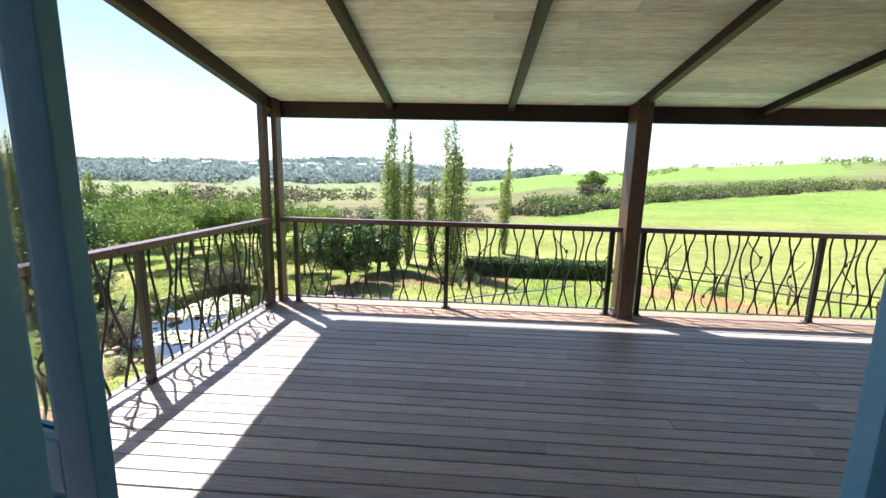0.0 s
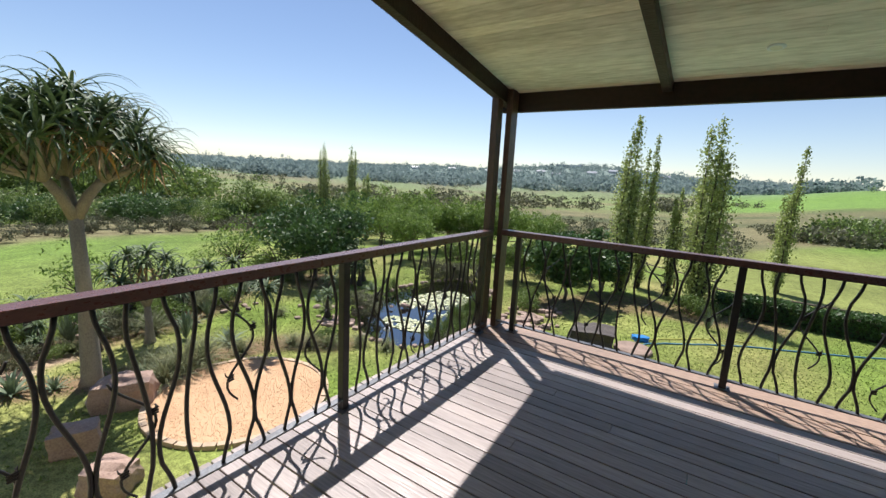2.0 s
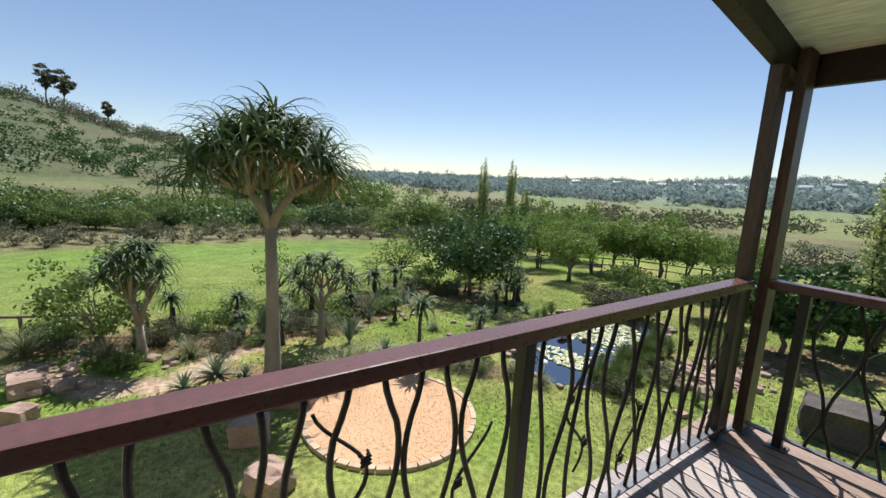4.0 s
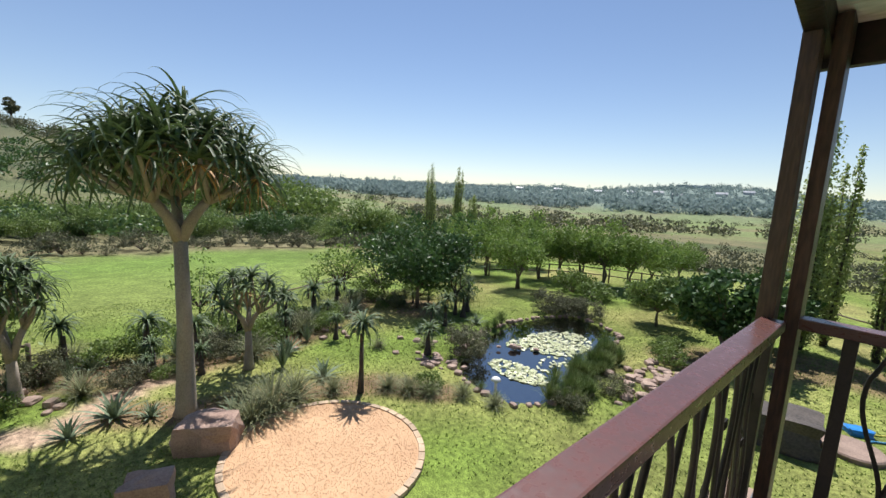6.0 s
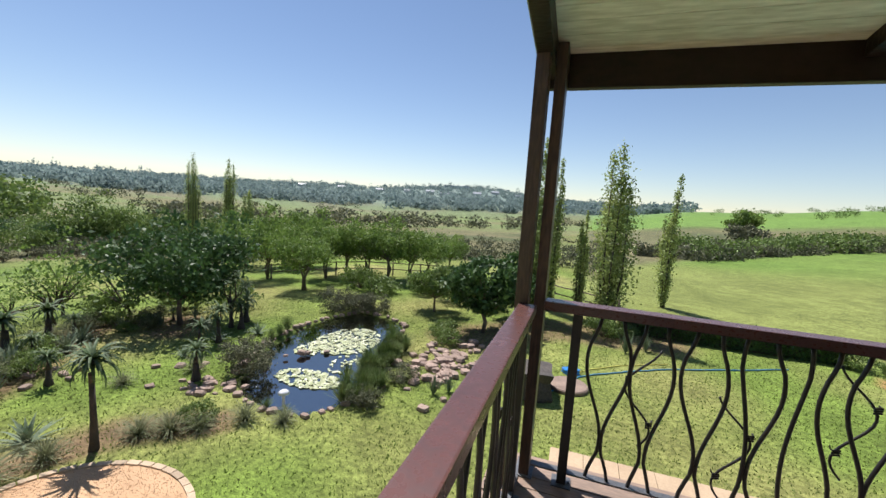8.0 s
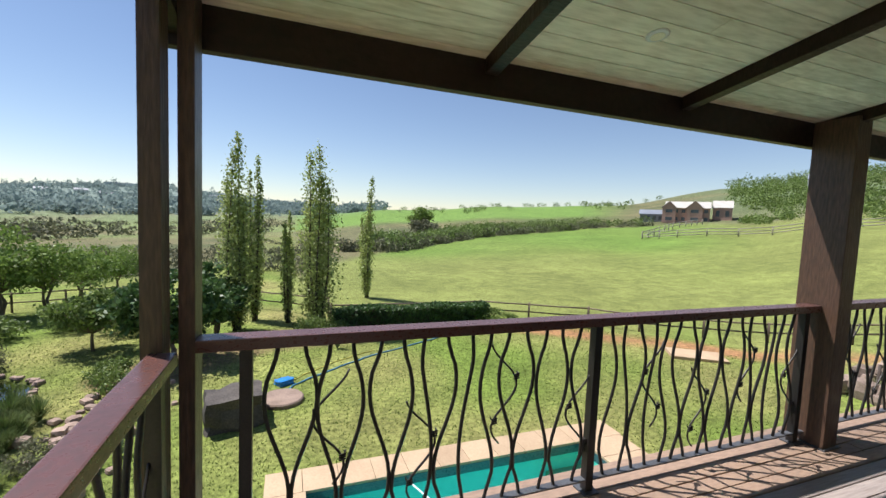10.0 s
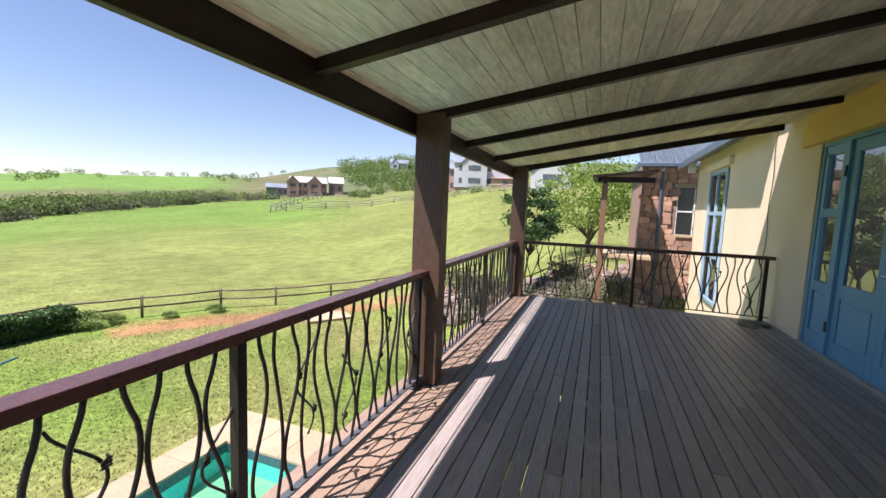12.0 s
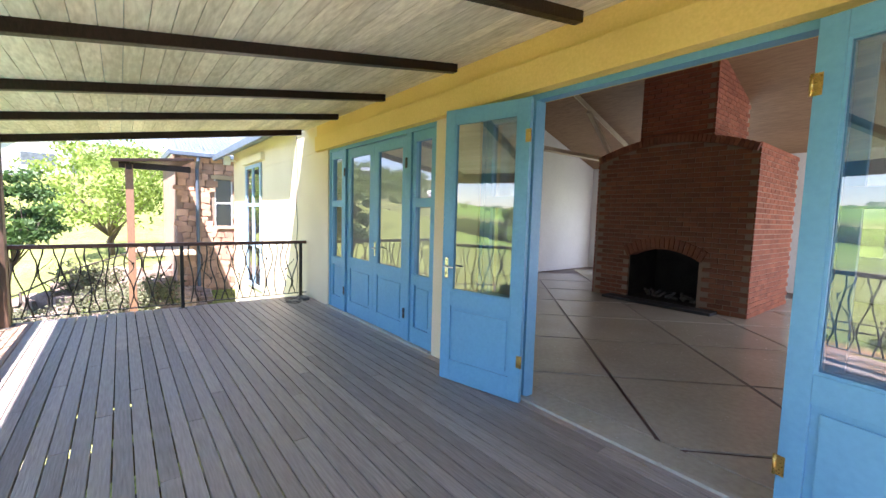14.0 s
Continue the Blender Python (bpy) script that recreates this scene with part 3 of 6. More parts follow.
for name, b in (("v", blk(-0.033, 0.033, -0.02, 0.012, 0, 0.2, 0.003)), ("t", blk(-0.03, 0.03, -0.2, 0.05, -0.125, 0.0, 0.003))):
    me = bpy.data.meshes.new("brick")
    b.to_mesh(me)
    b.free()
    me.materials.append(BRICK)
    if name == "v":
        for k in range(17):
            a = -0.62 + 1.24 * k / 16
            share("brick", me, fire, pose(a, 0, 0.85 + 0.17 * (1 - (a / 0.62) ** 2), 0, a * 40, 0))
    else:
        for k in range(40):
            a = -HALF + 0.03 + (2 * HALF - 0.06) * k / 39
            share("brick", me, fire, pose(a, 0, shoulder(a), 0, a * 15, 0))
side = bmesh.new()
for row in range(33):
    z = 0.004 + row * CO
    for s in (-1, 1):
        y = -DEEP + (0.116 if row % 2 else 0)
        while y < -0.05:
            box(side, min(s * (HALF - 0.02), s * (HALF + 0.004)), max(s * (HALF - 0.02), s * (HALF + 0.004)), y, min(y + 0.217, 0), z, z + 0.070)
            y += 0.232
for row in range(22):
    z = 2.88 + row * CO
    x = -0.62 + (0.116 if row % 2 else 0)
    while x < 0.6:
        box(side, x, min(x + 0.222, 0.62), -0.235, -0.206, z, z + 0.070)
        x += 0.232
    y = -1.9 + (0.116 if row % 2 else 0)
    while y < -0.24:
        for s in (-1, 1):
            box(side, min(s * 0.60, s * 0.636), max(s * 0.60, s * 0.636), y, min(y + 0.217, -0.206), z, z + 0.070)
        y += 0.232
part("side_bricks", side, mat("side_brick", (0.34, 0.115, 0.06), (0.24, 0.08, 0.045), 0.85, 0.25, 0.012, 0.5, island=0.2), fire, "red bricks in pale mortar")["kind"] = "stuff"

# ---- roof trusses indoors ----
for x in (1.0, 6.4):
    t = thing("roof_truss", (x, 0, 0), "pale timber roof truss under the boarded ceiling", "truss", "roof trusses", "structure")
    bm = bmesh.new()
    tube(bm, [(0, -0.35, 2.98), (0, -9.2, 2.98)], 0.06, 4)
    part("tie_beam", bm, TRUSS, t)
    for y0, z0, y1, z1 in ((-0.4, 2.95, -4.8, 4.5), (-9.2, 2.95, -4.8, 4.5), (-2.4, 3.0, -3.6, 4.0), (-7.2, 3.0, -6.0, 4.0)):
        bm = bmesh.new()
        tube(bm, [(0, y0, z0), (0, y1, z1)], 0.06, 4)
        part("strut", bm, TRUSS, t)
wl = thing("wall_light", (8.19, -4.2, 1.9), "small dark wall light on the white wall", "wall light")
part("back_plate", blk(-0.02, 0, -0.06, 0.06, -0.08, 0.08, 0.01), BLACK, wl)
bm = bmesh.new()
tube(bm, [(-0.02, 0, 0), (-0.09, 0, 0.01), (-0.12, 0, 0.05)], [0.015, 0.015, 0.045], 10)
part("shade", bm, BLACK, wl, smooth=True)

# area lamps added in two unseen openings stand in for daylight indoors
for at, to, sx, sy, watts in (((5.8, -9.3, 1.2), (5.8, 0, 1.2), 2.9, 2.1, 9), ((-1.5, -6.25, 1.2), (3, -6.25, 1.2), 2.4, 2.1, 28)):
    la = new("unseen_window_fill", bpy.data.lights.new("unseen_window_fill", "AREA"))
    la.data.shape, la.data.size, la.data.size_y, la.data.energy, la.data.color = "RECTANGLE", sx, sy, watts, (0.93, 0.97, 1.0)
    la.matrix_world = look(at, to)

# ---- ground cover ----
def smooth(a, b, v):
    t = min(1, max(0, (v - a) / (b - a)))
    return t * t * (3 - 2 * t)


def near_line(x, y, pts):
    best = 1e9
    for (ax, ay), (bx, by) in zip(pts, pts[1:]):
        dx, dy = bx - ax, by - ay
        t = min(1, max(0, ((x - ax) * dx + (y - ay) * dy) / (dx * dx + dy * dy)))
        best = min(best, math.hypot(x - ax - t * dx, y - ay - t * dy))
    return best


POND = [(-5.2, 8.7), (-4.75, 9.6), (-5.0, 11.6), (-5.6, 13.8), (-6.0, 15.6), (-7.0, 16.3), (-8.3, 16.5), (-8.9, 15.0), (-9.0, 13.4), (-8.6, 11.6), (-7.9, 9.8), (-7.3, 9.0), (-6.2, 8.6)]
POOL = (0.6, 6.25, 5.2, 8.95)
FENCE = [(2.0, 20.4), (9.2, 20.2), (11.2, 19.0), (13.6, 17.6), (15.0, 15.9), (16.9, 14.3), (18.6, 12.8), (20.5, 11.0), (23.0, 8.6)]
SOIL = [(10.0, 17.4), (12.6, 15.8), (14.4, 14.2), (16.0, 12.6), (18.0, 10.6), (20, 9)]


def inside(x, y, poly):
    hit = False
    for (ax, ay), (bx, by) in zip(poly, poly[1:] + poly[:1]):
        if (ay > y) != (by > y) and x < (bx - ax) * (y - ay) / (by - ay) + ax:
            hit = not hit
    return hit


def pond_depth(x, y):
    if inside(x, y, POND):
        return min(0.7, 0.15 + near_line(x, y, POND + POND[:1]) * 0.6)
    return 0.0


BED = [(-14, -3), (-12.2, 0.4), (-11.2, 3.0), (-11.6, 5.6), (-13.0, 8.2), (-14.6, 10.2), (-13.5, 12.5)]
BED2 = [(-9.4, 1.8), (-8.6, 3.2), (-8.4, 4.9), (-7.7, 6.6), (-6.5, 7.6)]
PATHL = [(-11.5, -1.9), (-9.7, -0.4), (-9.3, 0.9), (-10.4, 1.9), (-10.6, 2.7)]
C_LAWN, C_LAWN2 = Vector((0.135, 0.195, 0.036)), Vector((0.235, 0.225, 0.078))
C_FIELD, C_BRIGHT = Vector((0.175, 0.200, 0.056)), Vector((0.130, 0.200, 0.040))
C_VELD, C_SCRUB = Vector((0.165, 0.150, 0.075)), Vector((0.080, 0.095, 0.040))
# the second colour is far ground paled by distance haze
C_HILL, C_HAZE = Vector((0.105, 0.14, 0.065)), Vector((0.165, 0.215, 0.185))
C_SOIL, C_RED = Vector((0.175, 0.115, 0.068)), Vector((0.30, 0.155, 0.075))


def cover(x, y):
    az, r = polar(x, y)
    n1 = noise.noise(Vector((x * 0.25, y * 0.25, 0)))
    n2 = noise.noise(Vector((x * 0.04, y * 0.04, 5)))
    n3 = noise.noise(Vector((x * 0.011, y * 0.011, 9)))
    c = C_LAWN.lerp(C_LAWN2, min(1, max(0, 0.38 + n1 * 1.2)))
    if az > 0:
        f = C_FIELD.lerp(C_BRIGHT, smooth(40, 75, r + n2 * 18) * (1 - smooth(46, 60, az)) + max(0, n2) * 0.35)
        c = c.lerp(f, smooth(18, 24, r + n1))
        edge = 62 + (az - 14) * 2.6
        sc = C_SCRUB.lerp(C_VELD, min(1, max(0, 0.5 + n2)))
        c = c.lerp(sc, smooth(edge, edge + 8, r) * (1 - smooth(58, 66, az)))
        c = c.lerp(Vector((0.13, 0.22, 0.045)), smooth(190, 240, r) * (1 - smooth(38, 46, az)))
        c = c.lerp(C_HILL.lerp(C_VELD, max(0, n3 + 0.2)), smooth(120, 170, r) * smooth(46, 56, az))
    else:
        f = C_BRIGHT.lerp(C_FIELD, min(1, max(0, 0.35 + n2)))
        c = c.lerp(f, smooth(15, 19, r) * smooth(-58, -70, az))
        veld = C_VELD.lerp(C_SCRUB, min(1, max(0, 0.4 + n2 * 1.4)))
        c = c.lerp(veld, smooth(34, 40, r + n1 * 3) if az < -10 else smooth(36, 52, r + n1 * 3) * smooth(4, -8, az))
        val = Vector((0.15, 0.19, 0.07)).lerp(C_VELD, min(1, max(0, 0.35 + n3 * 2.2 + n2)))
        c = c.lerp(val, smooth(110, 180, r))
        c = c.lerp(Vector((0.080, 0.092, 0.048)).lerp(C_VELD, min(1, max(0, 0.15 + n3 + n2)) * 0.7), smooth(120, 200, r) * smooth(-66, -84, az))
    # from 380 m out, haze is painted into the cover colour
    c = c.lerp(C_HAZE, smooth(380, 900, r) * (1 - 0.6 * smooth(20, 50, az)))
    if r < 30:
        c = c.lerp(C_SOIL, smooth(1.1, 0.6, near_line(x, y, BED) + n1 * 0.4) * 0.9)
        c = c.lerp(C_SOIL, smooth(0.7, 0.4, near_line(x, y, BED2) + n1 * 0.3) * 0.9)
        c = c.lerp(Vector((0.34, 0.25, 0.17)), smooth(0.45, 0.3, near_line(x, y, PATHL)))
        c = c.lerp(C_RED, smooth(0.9, 0.5, near_line(x, y, SOIL) + n1 * 0.5) * 0.9)
        c = c.lerp(C_SOIL, smooth(1.7, 1.1, near_line(x, y, [(-3.5, 15.6), (-1.0, 18.2), (3.0, 18.6)]) + n1 * 0.6) * 0.8)
        c = c.lerp(C_SOIL, smooth(1.3, 0.8, math.hypot(x + 12.3, y - 11.3) + n1 * 0.4) * 0.9)
        c = c.lerp(Vector((0.05, 0.055, 0.03)), 1 if inside(x, y, POND) else 0)
    return c


def shaded(name, rough=0.95, bump=0.4):
    """A surface whose kind of cover and distance haze come from the mesh's colours, with blades and clods from noise.
    """
    m = bpy.data.materials.new(name)
    m.use_nodes = True
    n, l = m.node_tree.nodes, m.node_tree.links
    p = n["Principled BSDF"]
    at = n.new("ShaderNodeAttribute")
    at.attribute_name = "cover"
    geo = n.new("ShaderNodeNewGeometry")
    out = at.outputs["Color"]
    height = None
    for scale, k in ((0.12, 0.16), (1.1, 0.22), (9.0, 0.40), (45.0, 0.5)):
        t = n.new("ShaderNodeTexNoise")
        t.inputs["Scale"].default_value = scale
        t.inputs["Detail"].default_value = 4
        l.new(geo.outputs["Position"], t.inputs["Vector"])
        mr = n.new("ShaderNodeMapRange")
        mr.inputs["From Min"].default_value, mr.inputs["From Max"].default_value = 0.3, 0.7
        mr.inputs["To Min"].default_value, mr.inputs["To Max"].default_value = 1 - k, 1 + k
        l.new(t.outputs[0], mr.inputs["Value"])
        mu = n.new("ShaderNodeVectorMath")
        mu.operation = "SCALE"
        l.new(out, mu.inputs[0])
        l.new(mr.outputs[0], mu.inputs["Scale"])
        out, height = mu.outputs[0], t.outputs[0]
    l.new(out, p.inputs["Base Color"])
    p.inputs["Roughness"].default_value = rough
    p.inputs["Specular IOR Level"].default_value = 0.15
    b = n.new("ShaderNodeBump")
    b.inputs["Strength"].default_value, b.inputs["Distance"].default_value = bump, 0.05
    l.new(height, b.inputs["Height"])
    l.new(b.outputs[0], p.inputs["Normal"])
    return m


def ground_mesh():
    radii, r = [], 0.6
    while r < 3200:
        radii.append(r)
        r *= 1.033 if r < 40 else 1.045
    N = 300
    verts, cols = [], []
    for r in radii:
        for k in range(N):
            x, y = at_polar(-180 + 360 * k / N, r)
            z = land(x, y) - (pond_depth(x, y) if r < 20 else 0)
            verts.append((x, y, z))
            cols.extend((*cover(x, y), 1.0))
    faces = []
    for a in range(len(radii) - 1):
        for k in range(N):
            j = (k + 1) % N
            q = (a * N + k, (a + 1) * N + k, (a + 1) * N + j, a * N + j)
            if radii[a] < 12 and any(POOL[0] - 0.05 < verts[v][0] < POOL[1] + 0.05 and POOL[2] - 0.05 < verts[v][1] < POOL[3] + 0.05 for v in q):
                continue
            faces.append(q[::-1])
    me = bpy.data.meshes.new("ground")
    me.from_pydata(verts, [], faces)
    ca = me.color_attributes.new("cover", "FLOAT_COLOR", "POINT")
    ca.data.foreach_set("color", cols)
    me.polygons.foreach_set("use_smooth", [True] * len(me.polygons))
    me.materials.append(shaded("grass_soil_and_haze"))
    return me


tagged(new("ground", ground_mesh()), "green lawn, paddock and veld sloping to far hills", "ground", kind="structure")

# ---- pool ----
COPE = mat("sandstone_coping", (0.47, 0.35, 0.22), (0.38, 0.27, 0.165), 0.8, 0.8, 0.03, 0.3, vary=0.1)
POOLM = mat("turquoise_plaster", (0.10, 0.60, 0.55), (0.07, 0.52, 0.48), 0.5, 1.5, 0.1, 0.05)
TILE = mat("dark_blue_mosaic", (0.02, 0.06, 0.08), (0.05, 0.12, 0.14), 0.3, 0.05, 0.02, 0.1)


def water(name, tint, rough=0.02, ripple=0.08, scale=3.0, glint=1.33):
    m = bpy.data.materials.new(name)
    m.use_nodes = True
    n, l = m.node_tree.nodes, m.node_tree.links
    geo, t = n.new("ShaderNodeNewGeometry"), n.new("ShaderNodeTexNoise")
    t.inputs["Scale"].default_value = scale
    l.new(geo.outputs["Position"], t.inputs["Vector"])
    b = n.new("ShaderNodeBump")
    b.inputs["Strength"].default_value, b.inputs["Distance"].default_value = ripple, 0.05
    l.new(t.outputs[0], b.inputs["Height"])
    tr, gl, fr, ms = n.new("ShaderNodeBsdfTransparent"), n.new("ShaderNodeBsdfGlossy"), n.new("ShaderNodeFresnel"), n.new("ShaderNodeMixShader")
    tr.inputs["Color"].default_value = (*tint, 1)
    gl.inputs["Roughness"].default_value = rough
    fr.inputs["IOR"].default_value = glint
    l.new(b.outputs[0], gl.inputs["Normal"])
    l.new(b.outputs[0], fr.inputs["Normal"])
    l.new(fr.outputs[0], ms.inputs[0])
    l.new(tr.outputs[0], ms.inputs[1])
    l.new(gl.outputs[0], ms.inputs[2])
    l.new(ms.outputs[0], n["Material Output"].inputs["Surface"])
    return m


pool = thing("swimming_pool", (0, 0, -3.2), "turquoise swimming pool with a sandstone coping in the lawn", "pool")
x0, x1, y0, y1 = POOL
bm = bmesh.new()
box(bm, x0 - 0.1, x1 + 0.1, y0 - 0.1, y1 + 0.1, -1.1, -1.0)
for a in ((x0 - 0.1, x0, y0 - 0.1, y1 + 0.1), (x1, x1 + 0.1, y0 - 0.1, y1 + 0.1), (x0, x1, y0 - 0.1, y0), (x0, x1, y1, y1 + 0.1)):
    box(bm, a[0], a[1], a[2], a[3], -1.0, -0.16)
part("basin", bm, POOLM, pool, "turquoise plastered basin")
bm = bmesh.new()
for a in ((x0 - 0.1, x0 + 0.004, y0 - 0.1, y1 + 0.1), (x1 - 0.004, x1 + 0.1, y0 - 0.1, y1 + 0.1), (x0, x1, y0 - 0.1, y0 + 0.004), (x0, x1, y1 - 0.004, y1 + 0.1)):
    box(bm, a[0], a[1], a[2], a[3], -0.16, 0.012)
part("mosaic_band", bm, TILE, pool, "dark blue mosaic band at the waterline")
part("pool_step", blk(x1 - 0.9, x1 - 0.001, y0 + 0.001, y1 - 0.001, -1.0, -0.45, 0.02), mat("green_step", (0.20, 0.42, 0.20), (0.14, 0.36, 0.2), 0.5, 1, 0.1, 0.05), pool, "pale green step under water")
bm = bmesh.new()
bm.faces.new([bm.verts.new(p) for p in ((x0 + 0.005, y0 + 0.005, -0.1), (x1 - 0.005, y0 + 0.005, -0.1), (x1 - 0.005, y1 - 0.005, -0.1), (x0 + 0.005, y1 - 0.005, -0.1))])
w = part("water", bm, water("pool_water", (0.78, 0.99, 0.96)), pool)
w.visible_shadow = False
bm = bmesh.new()
tube(bm, [(2.4, 8.9, -0.11), (2.9, 7.6, -0.105), (3.2, 6.6, -0.11)], 0.018, 6)
part("hose", bm, WHITEP, pool, "white pool hose on the water")
wid = 0.66
cope = {}
for nm, ax, a0, a1, fixed in (("s", 0, x0 - wid, x1 + wid + 0.4, y1), ("n", 0, x0 - wid, x1 + wid + 0.4, y0 - wid), ("e", 1, y0, y1, x1), ("w", 1, y0, y1, x0 - wid)):
    n = round((a1 - a0) / 0.62)
    ww = wid + 0.35 if nm == "e" else wid
    key = (nm,)
    for i in range(n):
        p0, p1 = a0 + (a1 - a0) * i / n, a0 + (a1 - a0) * (i + 1) / n - 0.008
        if key not in cope:
            b = blk(0, p1 - p0, 0, ww - 0.004, 0, 0.05, 0.008) if ax == 0 else blk(0, ww - 0.004, 0, p1 - p0, 0, 0.05, 0.008)
            me = bpy.data.meshes.new("coping_slab")
            b.to_mesh(me)
            b.free()
            me.materials.append(COPE)
            cope[key] = me
        share("coping_slab", cope[key], pool, pose(p0, fixed, 0.012 + rnd.uniform(0, 0.003)) if ax == 0 else pose(fixed, p0, 0.012 + rnd.uniform(0, 0.003)))

# ---- pond ----
pond = bmesh.new()
vs = [bm_v for bm_v in (pond.verts.new((x * 1.0, y, -3.335)) for x, y in POND)]
pond.faces.new(vs)
bmesh.ops.recalc_face_normals(pond, faces=pond.faces)
for f in pond.faces:
    if f.normal.z < 0:
        f.normal_flip()
pw = tagged(obj("water", pond, water("pond_water", (0.30, 0.33, 0.22), 0.03, 0.03, 2.0, 6.0)), "still pond reflecting the blue sky", "pond", kind="structure")

# ---- round gravel bed ----
DX, DY, DR = -5.95, 4.5, 1.62
disc = thing("gravel_circle", (DX, DY, -3.2), "round orange gravel bed edged with pale stone blocks", "gravel bed")
bm = bmesh.new()
bmesh.ops.create_circle(bm, cap_ends=True, segments=64, radius=DR)
bmesh.ops.inset_individual(bm, faces=bm.faces[:], thickness=0.5)
bmesh.ops.solidify(bm, geom=bm.faces[:], thickness=0.05)
bmesh.ops.translate(bm, verts=bm.verts, vec=(0, 0, 0.05))
part("gravel", bm, mat("orange_gravel", (0.55, 0.36, 0.20), (0.42, 0.26, 0.14), 0.95, 0.6, 0.012, 0.4, contrast=0.35), disc, "fine orange gravel")
bl = blk(-0.105, 0.105, -0.055, 0.055, -0.04, 0.075, 0.012)
bme = bpy.data.meshes.new("edging_block")
bl.to_mesh(bme)
bl.free()
bme.materials.append(mat("pale_block", (0.50, 0.38, 0.25), (0.36, 0.27, 0.18), 0.9, 0.3, 0.02, 0.5, vary=0.15))
for k in range(46):
    a = math.tau * k / 46
    share("edging_block", bme, disc, pose((DR + 0.05) * math.cos(a), (DR + 0.05) * math.sin(a), rnd.uniform(-0.005, 0.01), 0, 0, math.degrees(a) + 90 + rnd.uniform(-3, 3)))
st = np.random.RandomState(3)
gv, gf = [], []
for k in range(6000):
    a, q = st.uniform(0, math.tau), DR * math.sqrt(st.uniform(0, 1)) * 0.985
    s, x, y = st.uniform(0.006, 0.013), q * math.cos(a), q * math.sin(a)
    b = len(gv)
    gv += [(x - s, y - s * 0.6, 0.05), (x + s, y - s * 0.5, 0.05), (x + s * 0.2, y + s, 0.05), (x, y, 0.05 + s)]
    gf += [(b, b + 1, b + 3), (b + 1, b + 2, b + 3), (b + 2, b, b + 3)]
me = bpy.data.meshes.new("gravel_rest")
me.from_pydata(gv, [], gf)
me.materials.append(mat("orange_pebble", (0.60, 0.40, 0.23), (0.48, 0.30, 0.17), 0.9, 0.3, 0.02, 0.2, island=0.22))
pb = tagged(new("gravel_rest", me), kind="stuff")
pb.parent = disc


# ---- rocks ----
SAND = mat("pinkish_sandstone", (0.42, 0.30, 0.23), (0.24, 0.16, 0.12), 0.9, 0.5, 0.03, 0.6, contrast=0.3)
DARKROCK = mat("dark_weathered_rock", (0.10, 0.085, 0.07), (0.045, 0.04, 0.036), 0.9, 0.5, 0.04, 0.7)
PALEROCK = mat("pale_field_stone", (0.36, 0.265, 0.205), (0.21, 0.15, 0.115), 0.9, 0.3, 0.03, 0.5, vary=0.2)


def rock_bm(w, d, h, seed, blocky=0.5, cuts=3):
    bm = bmesh.new()
    bmesh.ops.create_cube(bm, size=1.0)
    bmesh.ops.subdivide_edges(bm, edges=bm.edges[:], cuts=cuts, use_grid_fill=True)
    for v in bm.verts:
        c = v.co.copy()
        ball = c.normalized() * 0.62
        c = c.lerp(ball, 1 - blocky)
        k = noise.noise(c * 2.2 + Vector((seed * 3.7, 0, 0))) * 0.16 + noise.noise(c * 6 + Vector((0, seed, 0))) * 0.05
        c += c.normalized() * k
        v.co = Vector((c.x * w, c.y * d, (c.z + 0.42) * h))
    return bm


def boulder(x, y, w, d, h, turn, seed, material, label, blocky=0.5):
    ob = tagged(obj("boulder", rock_bm(w, d, h, seed, blocky), material, smooth=False), label, "boulder", "garden boulders")
    ob.matrix_basis = pose(x, y, land(x, y) - 0.03, 0, 0, turn)
    return ob


boulder(-7.35, 2.95, 0.95, 0.62, 0.62, 60, 1, SAND, "large pinkish sandstone boulder at the aloe's foot", 0.6)
boulder(-6.42, 1.98, 0.60, 0.44, 0.46, 70, 2, SAND, "blocky sandstone boulder on the lawn", 0.8)
boulder(-5.0, 2.0, 0.62, 0.5, 0.45, 30, 3, SAND, "sandstone boulder with a dark broken face on the lawn", 0.55)
boulder(-10.3, -1.6, 0.7, 0.5, 0.4, 10, 4, SAND, "weathered sandstone boulder beside the path", 0.8)
boulder(-9.0, -1.4, 0.45, 0.35, 0.32, 50, 5, SAND, "brown sandstone block beside the path", 0.85)
boulder(-0.85, 12.0, 1.15, 0.95, 0.78, 12, 6, DARKROCK, "dark square-cut rock block on the lawn", 0.92)
cyl = thing("well_cover", (0.15, 12.75, -3.2), "round pale concrete cover lying on the lawn", "cover")
bm = bmesh.new()
tube(bm, [(0, 0, 0), (0, 0, 0.08), (0, 0, 0.11)], [0.52, 0.52, 0.49], 32)
part("lid", bm, PALEROCK, cyl)
ST = []
for k in range(6):
    b = rock_bm(1, 1, 1, 20 + k, 0.3, 1)
    me = bpy.data.meshes.new("stone")
    b.to_mesh(me)
    b.free()
    me.materials.append(PALEROCK)
    ST.append(me)
rk = random.Random(12)


def stones(label, spots, group):
    for x, y, s in spots:
        ob = tagged(new("stone", ST[rk.randrange(6)]), label, "stone", group)
        ob.matrix_basis = pose(x, y, land(x, y) - 0.02, 0, 0, rk.uniform(0, 360)) @ Matrix.Diagonal((s, s * rk.uniform(0.6, 1), s * rk.uniform(0.4, 0.7), 1))


